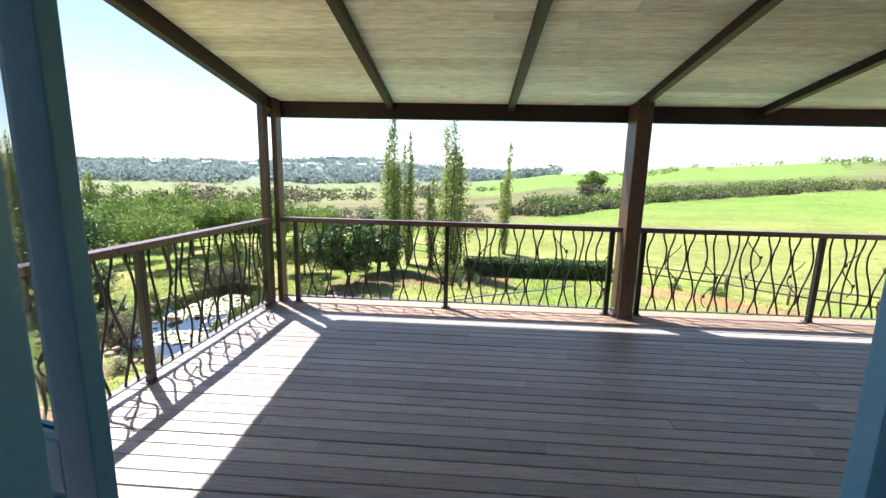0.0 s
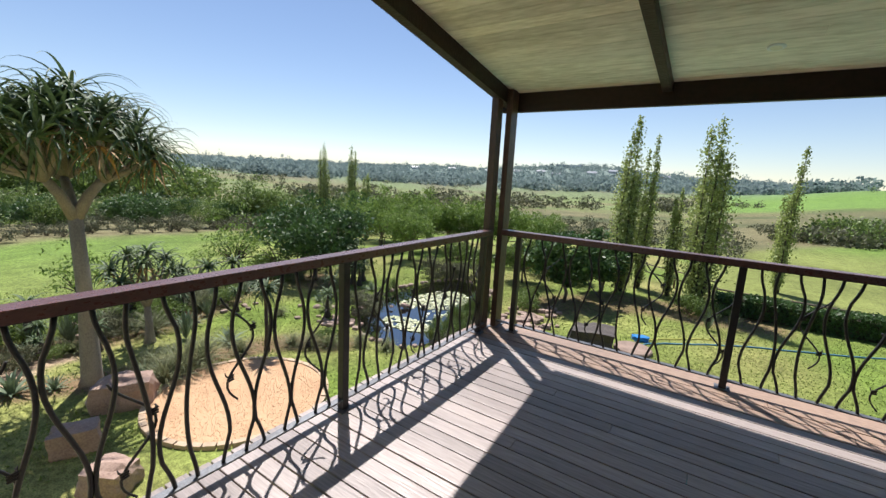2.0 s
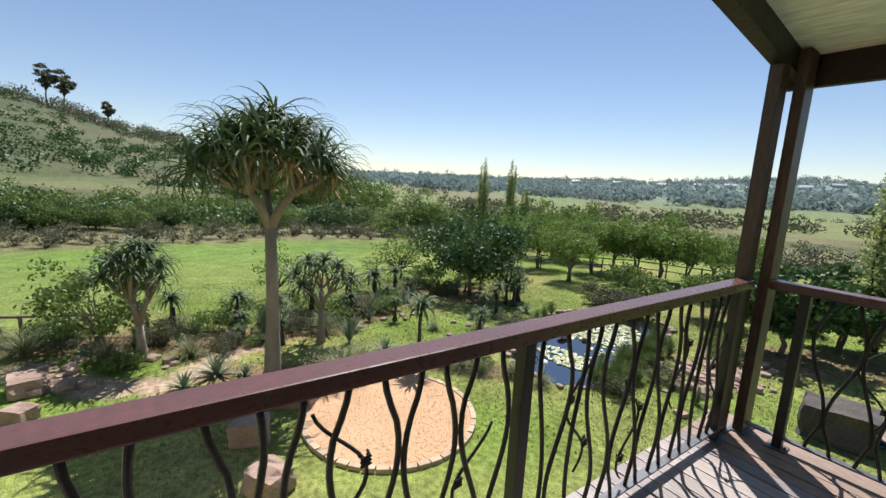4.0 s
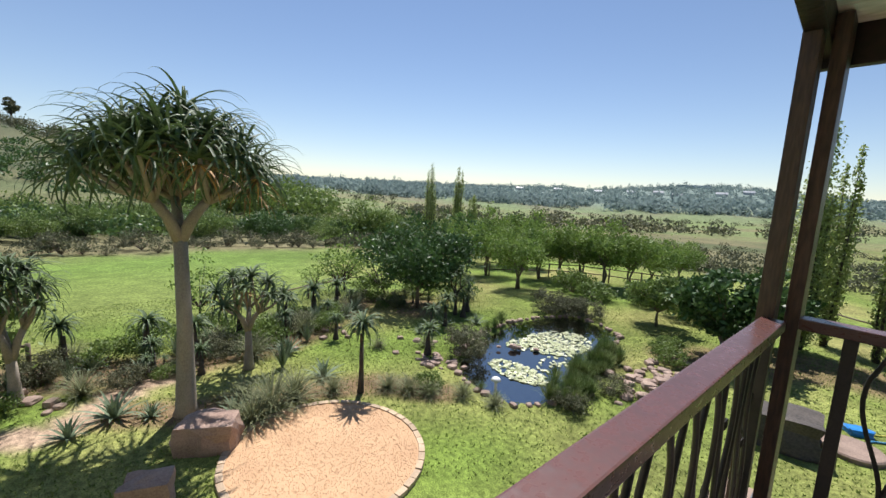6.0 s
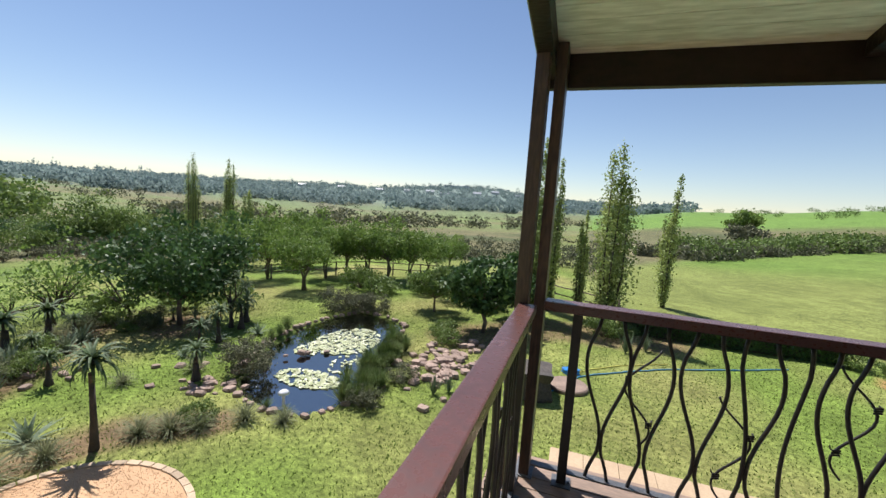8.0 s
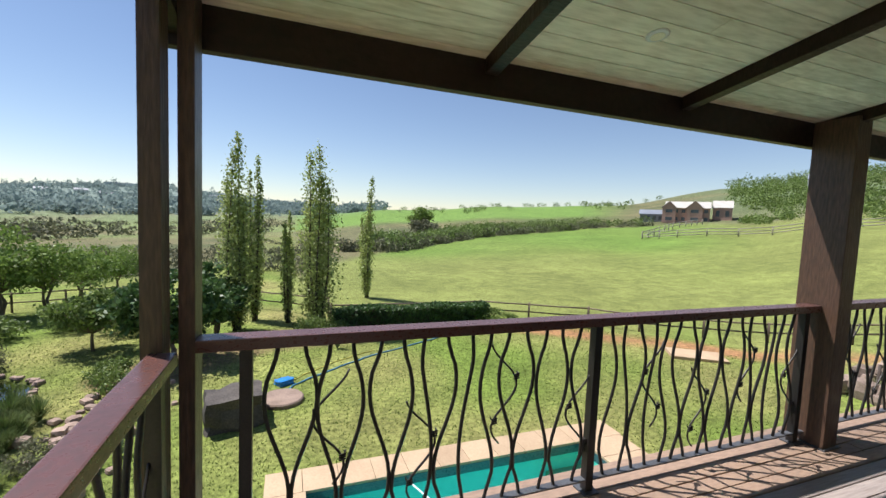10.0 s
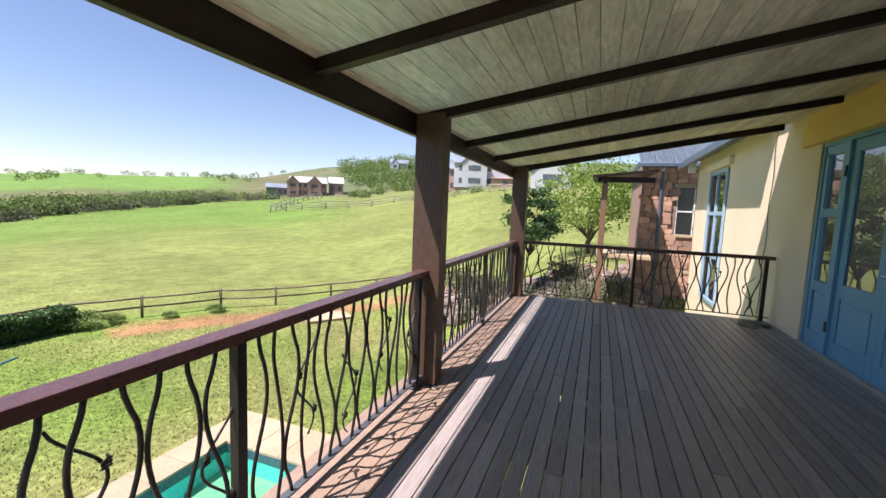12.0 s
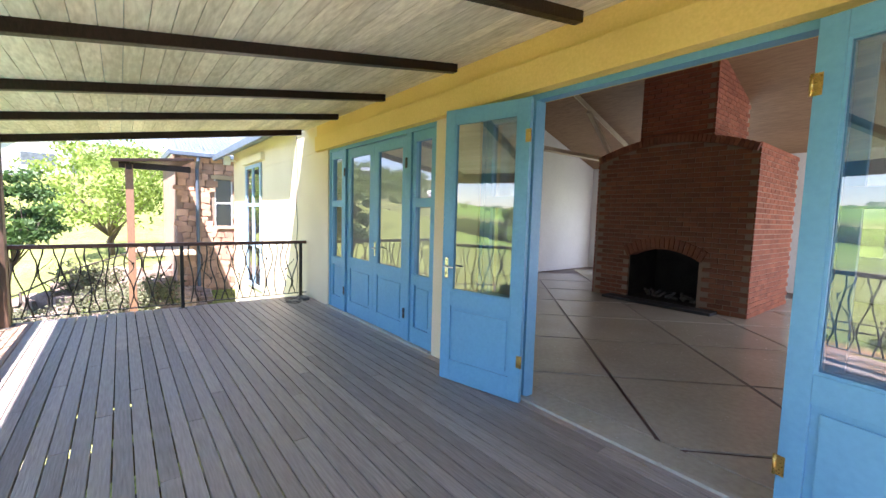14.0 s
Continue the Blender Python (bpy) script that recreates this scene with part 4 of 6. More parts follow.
edge_spots = []
for (ax, ay), (bx, by) in zip(POND, POND[1:] + POND[:1]):
    n = int(math.hypot(bx - ax, by - ay) / 0.27)
    for i in range(n):
        t = (i + rk.uniform(0, 0.6)) / n
        x, y = ax + (bx - ax) * t, ay + (by - ay) * t
        dx, dy = x + 6.9, y - 12.4
        k = 1 + 0.22 / math.hypot(dx, dy)
        edge_spots.append((-6.9 + dx * k, 12.4 + dy * k, rk.uniform(0.12, 0.24)))
stones("pale field stone edging the pond", edge_spots, "pond edge stones")
stones("pale stone in the rockery beside the pond", [(rk.gauss(-3.4, 0.42), rk.gauss(12.7, 0.95), rk.uniform(0.12, 0.32)) for _ in range(125)], "rockery stones")
stones("pale stone in the rockery by the pond", [(rk.gauss(-7.9, 0.35), rk.gauss(8.6, 0.3), rk.uniform(0.1, 0.22)) for _ in range(30)], "rockery stones")
stones("pale stone edging the flower bed", [(-9.6 + rk.gauss(0, 0.15) + 0.25 * i, 8.9 + 0.28 * i + rk.gauss(0, 0.12), rk.uniform(0.12, 0.28)) for i in range(12)], "bed edge stones")
stones("flat stone beside the garden path", [(rk.uniform(-12.2, -9.8), rk.uniform(-1.6, 1.0), rk.uniform(0.15, 0.35)) for _ in range(22)], "path stones")
stones("pale stone in the flower bed", [(rk.uniform(-13, -10.5), rk.uniform(3, 8), rk.uniform(0.1, 0.26)) for _ in range(30)], "bed stones")

# ---- fences ----
POLE = mat("weathered_pole", (0.19, 0.145, 0.10), (0.10, 0.075, 0.055), 0.85, 0.3, 0.02, 0.4)
SILVER = mat("silver_pole", (0.34, 0.31, 0.26), (0.22, 0.20, 0.17), 0.85, 0.5, 0.05, 0.3)


def fence(points, gap, height, rails, thick, material, label, group, dip=0.0):
    e = thing("fence", (0, 0, 0), label, "fence", group)
    spots = []
    for (ax, ay), (bx, by) in zip(points, points[1:]):
        n = max(1, round(math.hypot(bx - ax, by - ay) / gap))
        spots += [(ax + (bx - ax) * i / n, ay + (by - ay) * i / n) for i in range(n)]
    spots.append(points[-1])
    for x, y in spots:
        bm = bmesh.new()
        z = land(x, y)
        tube(bm, [(x, y, z - 0.2), (x + rk.uniform(-0.02, 0.02), y, z + height + rk.uniform(0, 0.05))], thick, 7)
        part("fence_post", bm, material, e, smooth=True)
    for (ax, ay), (bx, by) in zip(spots, spots[1:]):
        for k in rails:
            bm = bmesh.new()
            tube(bm, [(ax, ay, land(ax, ay) + height * k), ((ax + bx) / 2, (ay + by) / 2, (land(ax, ay) + land(bx, by)) / 2 + height * k - dip), (bx, by, land(bx, by) + height * k)], thick * 0.75, 6)
            part("fence_rail", bm, material, e, smooth=True)
    return e


fence(FENCE, 2.1, 0.82, (0.94, 0.5), 0.05, POLE, "brown round-pole fence along the lawn", "pole fences", 0.02)
fence([(-17, -6.5), (-14.2, -2.4), (-12.9, 0.4)], 1.9, 0.6, (0.95,), 0.05, POLE, "brown round-pole fence beside the flower bed", "pole fences", 0.02)
fence([(-15.5, 6.5), (-17.5, 11.0), (-18.0, 16.5)], 2.0, 0.6, (0.95,), 0.04, POLE, "brown round-pole fence beyond the flower bed", "pole fences", 0.02)
fence([(-17.0, 21.0), (-13.0, 25.0), (-8.0, 27.0), (-3.0, 25.5), (2.0, 21.5)], 2.0, 0.9, (0.95, 0.5), 0.045, POLE, "dark pole fence behind the row of trees", "pole fences", 0.02)
fence([at_polar(46.2, 92), at_polar(50, 90), at_polar(56, 90), at_polar(62, 90), at_polar(68, 90), at_polar(75, 88), at_polar(82, 80)], 4.2, 1.5, (0.95, 0.6, 0.3), 0.10, SILVER, "silvery pole fence round the far paddock", "paddock fences")
fence([at_polar(46.2, 92), at_polar(49.5, 120), at_polar(52.5, 145)], 5, 1.6, (0.95, 0.5), 0.12, SILVER, "silvery pole fence running to the far house", "paddock fences")

# ---- hose, tool, slab ----
for nm, pts, rad, colr, lab in (("garden_hose", [(-0.3, 12.2), (0.4, 13.6), (1.6, 14.6), (2.9, 15.5), (5.0, 16.6), (7.4, 18.0)], 0.022, (0.06, 0.24, 0.42), "blue garden hose lying across the lawn"),
                                ("garden_hose", [(0.3, 13.9), (1.4, 15.0), (2.6, 15.8), (3.3, 16.2)], 0.016, (0.55, 0.50, 0.10), "yellow garden hose lying across the lawn")):
    bm = bmesh.new()
    fine = []
    for (ax, ay), (bx, by) in zip(pts, pts[1:]):
        for i in range(5):
            x, y = ax + (bx - ax) * i / 5, ay + (by - ay) * i / 5
            fine.append((x + 0.04 * math.sin(i * 2.1 + ax), y, land(x, y) + rad))
    tube(bm, fine, rad, 6)
    tagged(obj(nm, bm, mat(nm, colr, None, 0.5, 0.3, 0.05, 0.05), smooth=True), lab, "hose", "garden hoses")
tarp = rock_bm(0.42, 0.3, 0.16, 31, 0.7)
tb = tagged(obj("blue_bag", tarp, mat("blue_plastic", (0.02, 0.22, 0.60), (0.02, 0.16, 0.45), 0.4, 0.2, 0.03, 0.3)), "crumpled bright blue plastic bag on the lawn", "bag")
tb.matrix_basis = pose(0.2, 13.8, land(0.2, 13.8), 0, 0, 30)
slab = thing("concrete_slab", (14.3, 12.6, land(14.3, 12.6)), "pale reddish concrete slab in bare soil", "slab", "", "", -35)
part("slab", blk(-0.9, 0.9, -0.55, 0.55, -0.1, 0.1, 0.02), COPE, slab)

# ---- plants ----
LEAF_DARK = mat("dark_leaf", (0.080, 0.148, 0.038), (0.042, 0.092, 0.025), 0.5, 0.8, 0.1, 0, island=0.35, thin=0.25, spec=0.4)
LEAF_MID = mat("mid_leaf", (0.175, 0.245, 0.056), (0.105, 0.165, 0.040), 0.55, 1.6, 0.2, 0, island=0.4, thin=0.3, spec=0.35)
LEAF_LIGHT = mat("light_leaf", (0.206, 0.294, 0.062), (0.125, 0.206, 0.044), 0.55, 0.8, 0.1, 0, island=0.3, thin=0.35, spec=0.3)
LEAF_SPRING = mat("spring_leaf", (0.27, 0.36, 0.07), (0.17, 0.26, 0.05), 0.5, 0.8, 0.1, 0, island=0.3, thin=0.45, spec=0.3)
LEAF_POP = mat("poplar_leaf", (0.36, 0.42, 0.13), (0.24, 0.30, 0.09), 0.5, 0.8, 0.1, 0, island=0.35, thin=0.4, spec=0.35)
LEAF_GREY = mat("grey_scrub_leaf", (0.169, 0.176, 0.101), (0.101, 0.108, 0.061), 0.7, 2, 0.2, 0, island=0.35, thin=0.2, spec=0.2)
# distance haze is mixed into this leaf's blue-grey base colour
LEAF_HAZE = mat("haze_tinted_leaf", (0.225, 0.29, 0.27), (0.19, 0.25, 0.235), 0.8, 60, 6, 0, island=0.05, thin=0.5, spec=0.1)
ALOE = mat("aloe_leaf", (0.110, 0.160, 0.062), (0.055, 0.090, 0.038), 0.6, 0.5, 0.05, 0, island=0.3, thin=0.12, spec=0.3)
ALOE_DRY = mat("dry_aloe_leaf", (0.40, 0.22, 0.06), (0.25, 0.14, 0.05), 0.7, 0.3, 0.03, 0, island=0.25)
AGAVE = mat("grey_green_succulent", (0.194, 0.250, 0.156), (0.110, 0.150, 0.080), 0.62, 0.4, 0.04, 0, island=0.25, thin=0.1, spec=0.25)
STRAW = mat("silvery_grass", (0.260, 0.273, 0.150), (0.150, 0.176, 0.085), 0.7, 0.5, 0.05, 0, island=0.3, thin=0.25, spec=0.2)
BLADE = mat("lawn_blade", (0.135, 0.215, 0.036), (0.195, 0.225, 0.065), 0.7, 1.2, 0.2, 0, island=0.3, thin=0.3, spec=0.2)
REED = mat("pond_reed", (0.091, 0.156, 0.039), (0.143, 0.169, 0.058), 0.6, 0.6, 0.1, 0, island=0.3, thin=0.25, spec=0.25)
BARK = mat("grey_brown_bark", (0.20, 0.155, 0.115), (0.11, 0.085, 0.062), 0.9, 0.25, 0.02, 0.6, stretch=(1, 1, 0.3))
BARK_PALE = mat("pale_aloe_bark", (0.33, 0.28, 0.215), (0.21, 0.175, 0.13), 0.85, 0.3, 0.02, 0.5, stretch=(1, 1, 0.5))
BARK_DARK = mat("dark_bark", (0.085, 0.065, 0.05), (0.045, 0.035, 0.028), 0.9, 0.25, 0.02, 0.6)


def soup(name, verts, faces, material):
    me = bpy.data.meshes.new(name)
    me.from_pydata(np.asarray(verts).tolist(), [], np.asarray(faces).tolist())
    me.materials.append(material)
    return me


def leaf_quads(rs, centers, size, long=1.6, up=0.0):
    """Small pointed leaves at the centres, turned every way."""
    n = len(centers)
    u = rs.normal(size=(n, 3))
    u[:, 2] += up
    u /= np.linalg.norm(u, axis=1)[:, None]
    w = np.cross(u, rs.normal(size=(n, 3)))
    w /= np.linalg.norm(w, axis=1)[:, None] + 1e-9
    s = size * rs.uniform(0.6, 1.3, (n, 1))
    v = np.stack([centers - u * s * long * 0.5, centers + w * s * 0.42, centers + u * s * long * 0.5, centers - w * s * 0.42], 1).reshape(-1, 3)
    return v, np.arange(4 * n).reshape(-1, 4)


def crown_points(rs, clumps, per, spread, flat=0.8):
    base = np.repeat(np.asarray(clumps), per, 0)
    return base + rs.normal(size=base.shape) * spread * np.array([1, 1, flat])


def tree(name, h, rx, seed, leaves, size, material, bark, label, category="tree", group="", trunk=0.35, clumps=40, flat=0.55, lean=0.0, girth=0.05, spread=0.16, stems=1):
    """A tree with a tapered trunk, limbs and a crown of leaf clumps with gaps, standing at the origin."""
    rs = np.random.RandomState(seed)
    e = thing(name, (0, 0, 0), label, category, group)
    bm = bmesh.new()
    zt = h * trunk
    top = Vector((lean * h, 0, zt))
    for s in range(stems):
        off = Vector((rs.uniform(-1, 1), rs.uniform(-1, 1), 0)) * girth * (2 if stems > 1 else 0)
        tube(bm, [off, off * 1.4 + top * 0.5 + Vector((rs.normal() * 0.03, rs.normal() * 0.03, 0)) * h, off * 3 + top], [girth * 1.25, girth, girth * 0.85], 8)
    cz, rz = zt + (h - zt) * 0.5, (h - zt) * 0.5
    pts = []
    for k in range(clumps):
        d = rs.normal(size=3)
        d /= np.linalg.norm(d)
        q = rs.uniform(0.45, 1.0) ** 0.6
        p = np.array([top.x + d[0] * rx * q, d[1] * rx * q, cz + d[2] * rz * q])
        p *= np.array([1, 1, 1]) * (1 + 0.10 * rs.normal())
        if p[2] > zt * 0.9:
            pts.append(p)
    for p in pts[::max(1, len(pts) // 14)]:
        mid = (top + Vector(p)) / 2 + Vector((rs.normal(), rs.normal(), -0.4)) * rx * 0.10
        tube(bm, [top - Vector((0, 0, 0.08 * h)), mid, Vector(p)], [girth * 0.6, girth * 0.32, girth * 0.10], 6)
    part("trunk", bm, bark, e, smooth=True)
    per = max(4, leaves // max(1, len(pts)))
    c = crown_points(rs, pts, per, rx * spread, flat)
    v, f = leaf_quads(rs, c, size)
    cr = new("crown", soup("crown", v, f, material))
    cr.parent = e
    return e


def put(e, x, y, turn=0.0, s=1.0):
    e.matrix_basis = pose(x, y, land(x, y) - 0.03, 0, 0, turn) @ Matrix.Scale(s, 4)
    return e


def again(e, x, y, turn=0.0, s=1.0):
    c = copy_thing(e, pose(x, y, land(x, y) - 0.03, 0, 0, turn))
    c.scale = (s, s, s * rk.uniform(0.9, 1.1))
    return c


def poplar(h, r, seed, label, leaves=12500, stems=6):
    rs = np.random.RandomState(seed)
    e = thing("poplar_tree", (0, 0, 0), label, "tree", "poplars")
    bm = bmesh.new()
    cents = []
    for s in range(stems):
        a, q = s * 2.4 + rs.uniform(-0.4, 0.4), r * (0.12 if s == 0 else rs.uniform(0.35, 0.75))
        tall = h * (1.0 if s == 0 else rs.uniform(0.62, 0.96))
        p0 = np.array([0.25 * q * math.cos(a), 0.25 * q * math.sin(a), 0])
        p1 = np.array([q * math.cos(a), q * math.sin(a), tall * 0.40])
        p2 = np.array([q * 0.95 * math.cos(a) + rs.normal() * 0.10, q * 0.95 * math.sin(a), tall])
        tube(bm, [p0, p1, p2], [0.07, 0.04, 0.008], 6)
        n = leaves // stems
        t = rs.uniform(0.07, 1.0, n)
        base = np.where(t[:, None] < 0.40, p0 + (p1 - p0) * (t[:, None] / 0.40), p1 + (p2 - p1) * ((t[:, None] - 0.40) / 0.60))
        wob = 0.43 * r * np.sqrt(np.clip((1.03 - t) * 2.6, 0, 1)) * np.minimum(1, 0.45 + t * 1.6)
        twig = rs.randint(0, 60, n)
        tw = rs.normal(size=(60, 3))[twig] * 0.6
        keep = np.sin(t * 31 + tw[:, 0] * 6 + s) > -0.72
        cents.append((base + (tw + rs.normal(size=(n, 3)) * 0.42) * np.stack([wob, wob, wob * 2.4], 1))[keep])
    part("trunk", bm, BARK_DARK, e, smooth=True)
    v, f = leaf_quads(rs, np.concatenate(cents), 0.08, 1.5, 0.7)
    cr = new("crown", soup("crown", v, f, LEAF_POP))
    cr.parent = e
    return e


put(poplar(7.73, 0.62, 1, "tall slender light-green poplar beside the lawn"), -1.65, 19.95)
put(poplar(7.13, 0.40, 2, "slender light-green poplar beside a taller one", 6000, 5), -1.1, 21.48)
put(poplar(7.39, 0.80, 3, "tall slender light-green poplar behind the hedge"), 1.36, 19.59)
put(poplar(4.80, 0.30, 5, "short young poplar sprouting by its neighbours", 3500, 4), 0.25, 20.73)
put(poplar(7.05, 0.48, 4, "slender poplar with a thin crown behind the hedge", 6500, 5), 4.59, 26.03)
for az, r, h, s in ((-50.6, 44, 8.9, 11), (-46.8, 44, 8.8, 12), (-44.7, 40, 5.6, 13)):
    put(poplar(h, 0.62, s, "narrow upright poplar among the trees of the valley", 12000, 9), *at_polar(az, r))

# broad garden trees
t1 = put(tree("garden_tree", 3.0, 1.75, 21, 9000, 0.10, LEAF_DARK, BARK, "dark-green broad-crowned garden tree on a short trunk", trunk=0.34, clumps=70, girth=0.07), *at_polar(-52.4, 16.5), 0, 1.14)
t2 = put(tree("garden_tree", 2.9, 1.25, 22, 6500, 0.13, LEAF_DARK, BARK, "dark round-crowned fruit tree beside the rockery", trunk=0.32, clumps=55, girth=0.06, stems=2), *at_polar(-12.8, 15.2), 40)
t3 = put(tree("garden_tree", 2.0, 1.15, 23, 4500, 0.09, LEAF_MID, BARK, "small flat-crowned garden tree behind the pond", trunk=0.4, clumps=45, flat=0.3, girth=0.045), *at_polar(-20, 17.8))
t4 = put(tree("thin_tree", 2.1, 0.95, 24, 900, 0.07, LEAF_LIGHT, BARK_DARK, "thin open-crowned tree with sparse light leaves", trunk=0.3, clumps=40, girth=0.04), *at_polar(-62.6, 20))
again(t2, *at_polar(-8.6, 17.6), 120, 0.85)
again(t4, *at_polar(-57.5, 17.8), 100, 1.15)
again(t4, *at_polar(-66.5, 19.5), 200, 0.7)
t5 = put(tree("row_tree", 3.3, 1.6, 25, 4600, 0.10, LEAF_LIGHT, BARK, "rounded green tree in a row along the fence", "tree", "row of trees", trunk=0.42, clumps=30, girth=0.06, stems=2, flat=0.7), *at_polar(-38.0, 22), 0, 0.9)
for az, r, tr, s in ((-35.2, 25.5, 60, 0.95), (-32.4, 26.5, 130, 1.0), (-29.5, 26, 200, 0.92), (-26.6, 25, 270, 1.08), (-23.6, 25.5, 20, 0.95), (-21.0, 28, 160, 0.9), (-42.5, 26, 80, 1.0), (-47.5, 27, 310, 0.8), (-40.5, 31, 50, 1.1), (-18, 31, 140, 0.8), (-44.8, 32, 10, 1.1), (-37.5, 30, 220, 1.1)):
    again(t5, *at_polar(az, r), tr, s)
t6 = put(tree("lush_tree", 4.6, 2.9, 26, 5200, 0.16, LEAF_MID, BARK_DARK, "lush green tree in the valley's tree belt", "tree", "valley trees", trunk=0.22, clumps=55, girth=0.08), *at_polar(-60, 48))
t7 = put(tree("lush_tree", 3.4, 2.6, 27, 4200, 0.17, LEAF_DARK, BARK_DARK, "dark-green spreading tree in the valley's tree belt", "tree", "valley trees", trunk=0.18, clumps=50, girth=0.08), *at_polar(-72, 50))
for k in range(46):
    az = -112 + 76 * (k + rk.uniform(0, 0.9)) / 46
    r = rk.uniform(44, 66)
    again((t6, t7)[k % 2], *at_polar(az, r), rk.uniform(0, 360), rk.uniform(0.5, 0.82))
# bushes in the bed beyond the fence and by the belt
sh = put(tree("scrub_bush", 1.5, 1.1, 28, 900, 0.10, LEAF_GREY, BARK, "grey-green scrub bush on the veld", "bush", "scrub bushes", trunk=0.12, clumps=26, girth=0.03), *at_polar(-100, 40))
for k in range(60):
    az = -110 + 96 * (k + rk.uniform(0, 0.9)) / 60
    again(sh, *at_polar(az, rk.uniform(36, 43)), rk.uniform(0, 360), rk.uniform(0.5, 1.1))


def clump_field(name, spots, per, size, material, label, category, seed):
    """Far bushes and trees that nobody could count, as one mesh of leaf clumps."""
    rs = np.random.RandomState(seed)
    cs, sz = [], []
    for x, y, w, h in spots:
        n = per
        z = land(x, y)
        d = rs.normal(size=(n, 3))
        d /= np.linalg.norm(d, axis=1)[:, None]
        d *= rs.uniform(0.5, 1.0, (n, 1))
        d[:, 2] = np.abs(d[:, 2]) if h < w else d[:, 2]
        lump = 1 + 0.35 * np.sin(d[:, 0] * 4 + x) * np.cos(d[:, 1] * 5 + y)
        off = 0.0 if h < w else h * 0.5
        cs.append(np.stack([x + d[:, 0] * w * lump, y + d[:, 1] * w * lump, z + off + d[:, 2] * h * (1.0 if h < w else 0.5) * lump], 1))
        sz.append(np.full(n, size * w))
    c, s = np.concatenate(cs), np.concatenate(sz)[:, None]
    n = len(c)
    u = rs.normal(size=(n, 3))
    u /= np.linalg.norm(u, axis=1)[:, None]
    w = np.cross(u, rs.normal(size=(n, 3)))
    w /= np.linalg.norm(w, axis=1)[:, None]
    v = np.stack([c - u * s * 0.7, c + w * s * 0.5, c + u * s * 0.7, c - w * s * 0.5], 1).reshape(-1, 3)
    return tagged(new(name, soup(name, v, np.arange(4 * n).reshape(-1, 4), material)), label, category, "", "stuff")


rk = random.Random(77)


def spread_spots(n, az0, az1, r0, r1, w, h, keep=None):
    out = []
    while len(out) < n:
        az, r = rk.uniform(az0, az1), r0 * (r1 / r0) ** rk.uniform(0, 1)
        x, y = at_polar(az, r)
        if keep and not keep(az, r, noise.noise(Vector((x * 0.02, y * 0.02, 1)))):
            continue
        s = rk.uniform(0.6, 1.3)
        out.append((x, y, w * s, h * s * rk.uniform(0.8, 1.3)))
    return out


clump_field("scrub", spread_spots(420, 2, 47, 62, 150, 1.7, 1.5, lambda a, r, n: 62 + (a - 14) * 2.6 < r < 84 + (a - 14) * 3.0), 120, 0.15, LEAF_GREY, "grey-green scrub belt beyond the paddock", "scrub", 1)
clump_field("scrub_green", spread_spots(150, 8, 48, 62, 160, 2.0, 2.2, lambda a, r, n: 62 + (a - 14) * 2.6 < r < 92 + (a - 14) * 3.0 and n > -0.1), 140, 0.14, LEAF_MID, "green bushes in the scrub belt", "bushes", 2)
clump_field("veld_bushes", spread_spots(330, -50, 6, 34, 110, 1.0, 0.9, lambda a, r, n: n > -0.15), 80, 0.17, LEAF_GREY, "low grey-green bushes on the brown veld", "bushes", 3)
clump_field("valley_woods", spread_spots(240, -118, -44, 52, 120, 2.3, 2.0, lambda a, r, n: n > -0.3), 170, 0.13, LEAF_MID, "dense green valley woods", "woods", 4)
clump_field("valley_woods_dark", spread_spots(190, -118, -40, 48, 100, 2.0, 1.8, lambda a, r, n: n > -0.2), 170, 0.13, LEAF_DARK, "dark-green valley woods", "woods", 5)
clump_field("hillside_trees", spread_spots(900, -125, -66, 140, 520, 3.2, 3.4, lambda a, r, n: n > -0.1 or r > 400), 60, 0.22, LEAF_DARK, "scattered trees on the hillside", "woods", 6)
clump_field("bamboo_wood", spread_spots(90, -82, -64, 130, 210, 6, 9, lambda a, r, n: True), 220, 0.12, LEAF_MID, "tall dark wood at the hill's foot", "woods", 7)
clump_field("valley_trees", spread_spots(330, -64, 4, 150, 650, 4, 4.5, lambda a, r, n: n > 0.12), 60, 0.2, LEAF_GREY, "scattered trees on the far valley floor", "woods", 8)
clump_field("hill_woods", spread_spots(150, 56, 84, 135, 340, 2.6, 2.4, lambda a, r, n: n > -0.1 and abs(a - 74) > 3), 90, 0.18, LEAF_MID, "green trees and bushes on the slope behind the paddock", "woods", 10)
clump_field("skyline_trees", spread_spots(170, -78, 10, 1300, 1700, 8, 17, lambda a, r, n: n > 0.0), 60, 0.3, LEAF_HAZE, "taller haze-tinted trees on the hill's skyline", "woods", 12)
clump_field("far_woods", spread_spots(3000, -78, 12, 560, 1750, 11, 10, lambda a, r, n: n > -0.05 or r > 1300), 40, 0.26, LEAF_HAZE, "haze-tinted wooded hills on the horizon", "woods", 9)
clump_field("ridge_trees", spread_spots(60, 12, 48, 330, 520, 3.5, 4.5, lambda a, r, n: r > 430 or n > 0.2), 110, 0.16, LEAF_MID, "lone trees on the green ridge", "trees", 10)
clump_field("hill_woods", spread_spots(420, 55, 80, 200, 420, 3.6, 4.2, lambda a, r, n: n > -0.05 or r > 330), 120, 0.14, LEAF_MID, "wooded hillside above the houses", "woods", 11)
clump_field("hill_woods_near", spread_spots(34, 60, 67, 165, 215, 3.4, 3.8), 240, 0.11, LEAF_MID, "green trees below the hillside houses", "woods", 12)
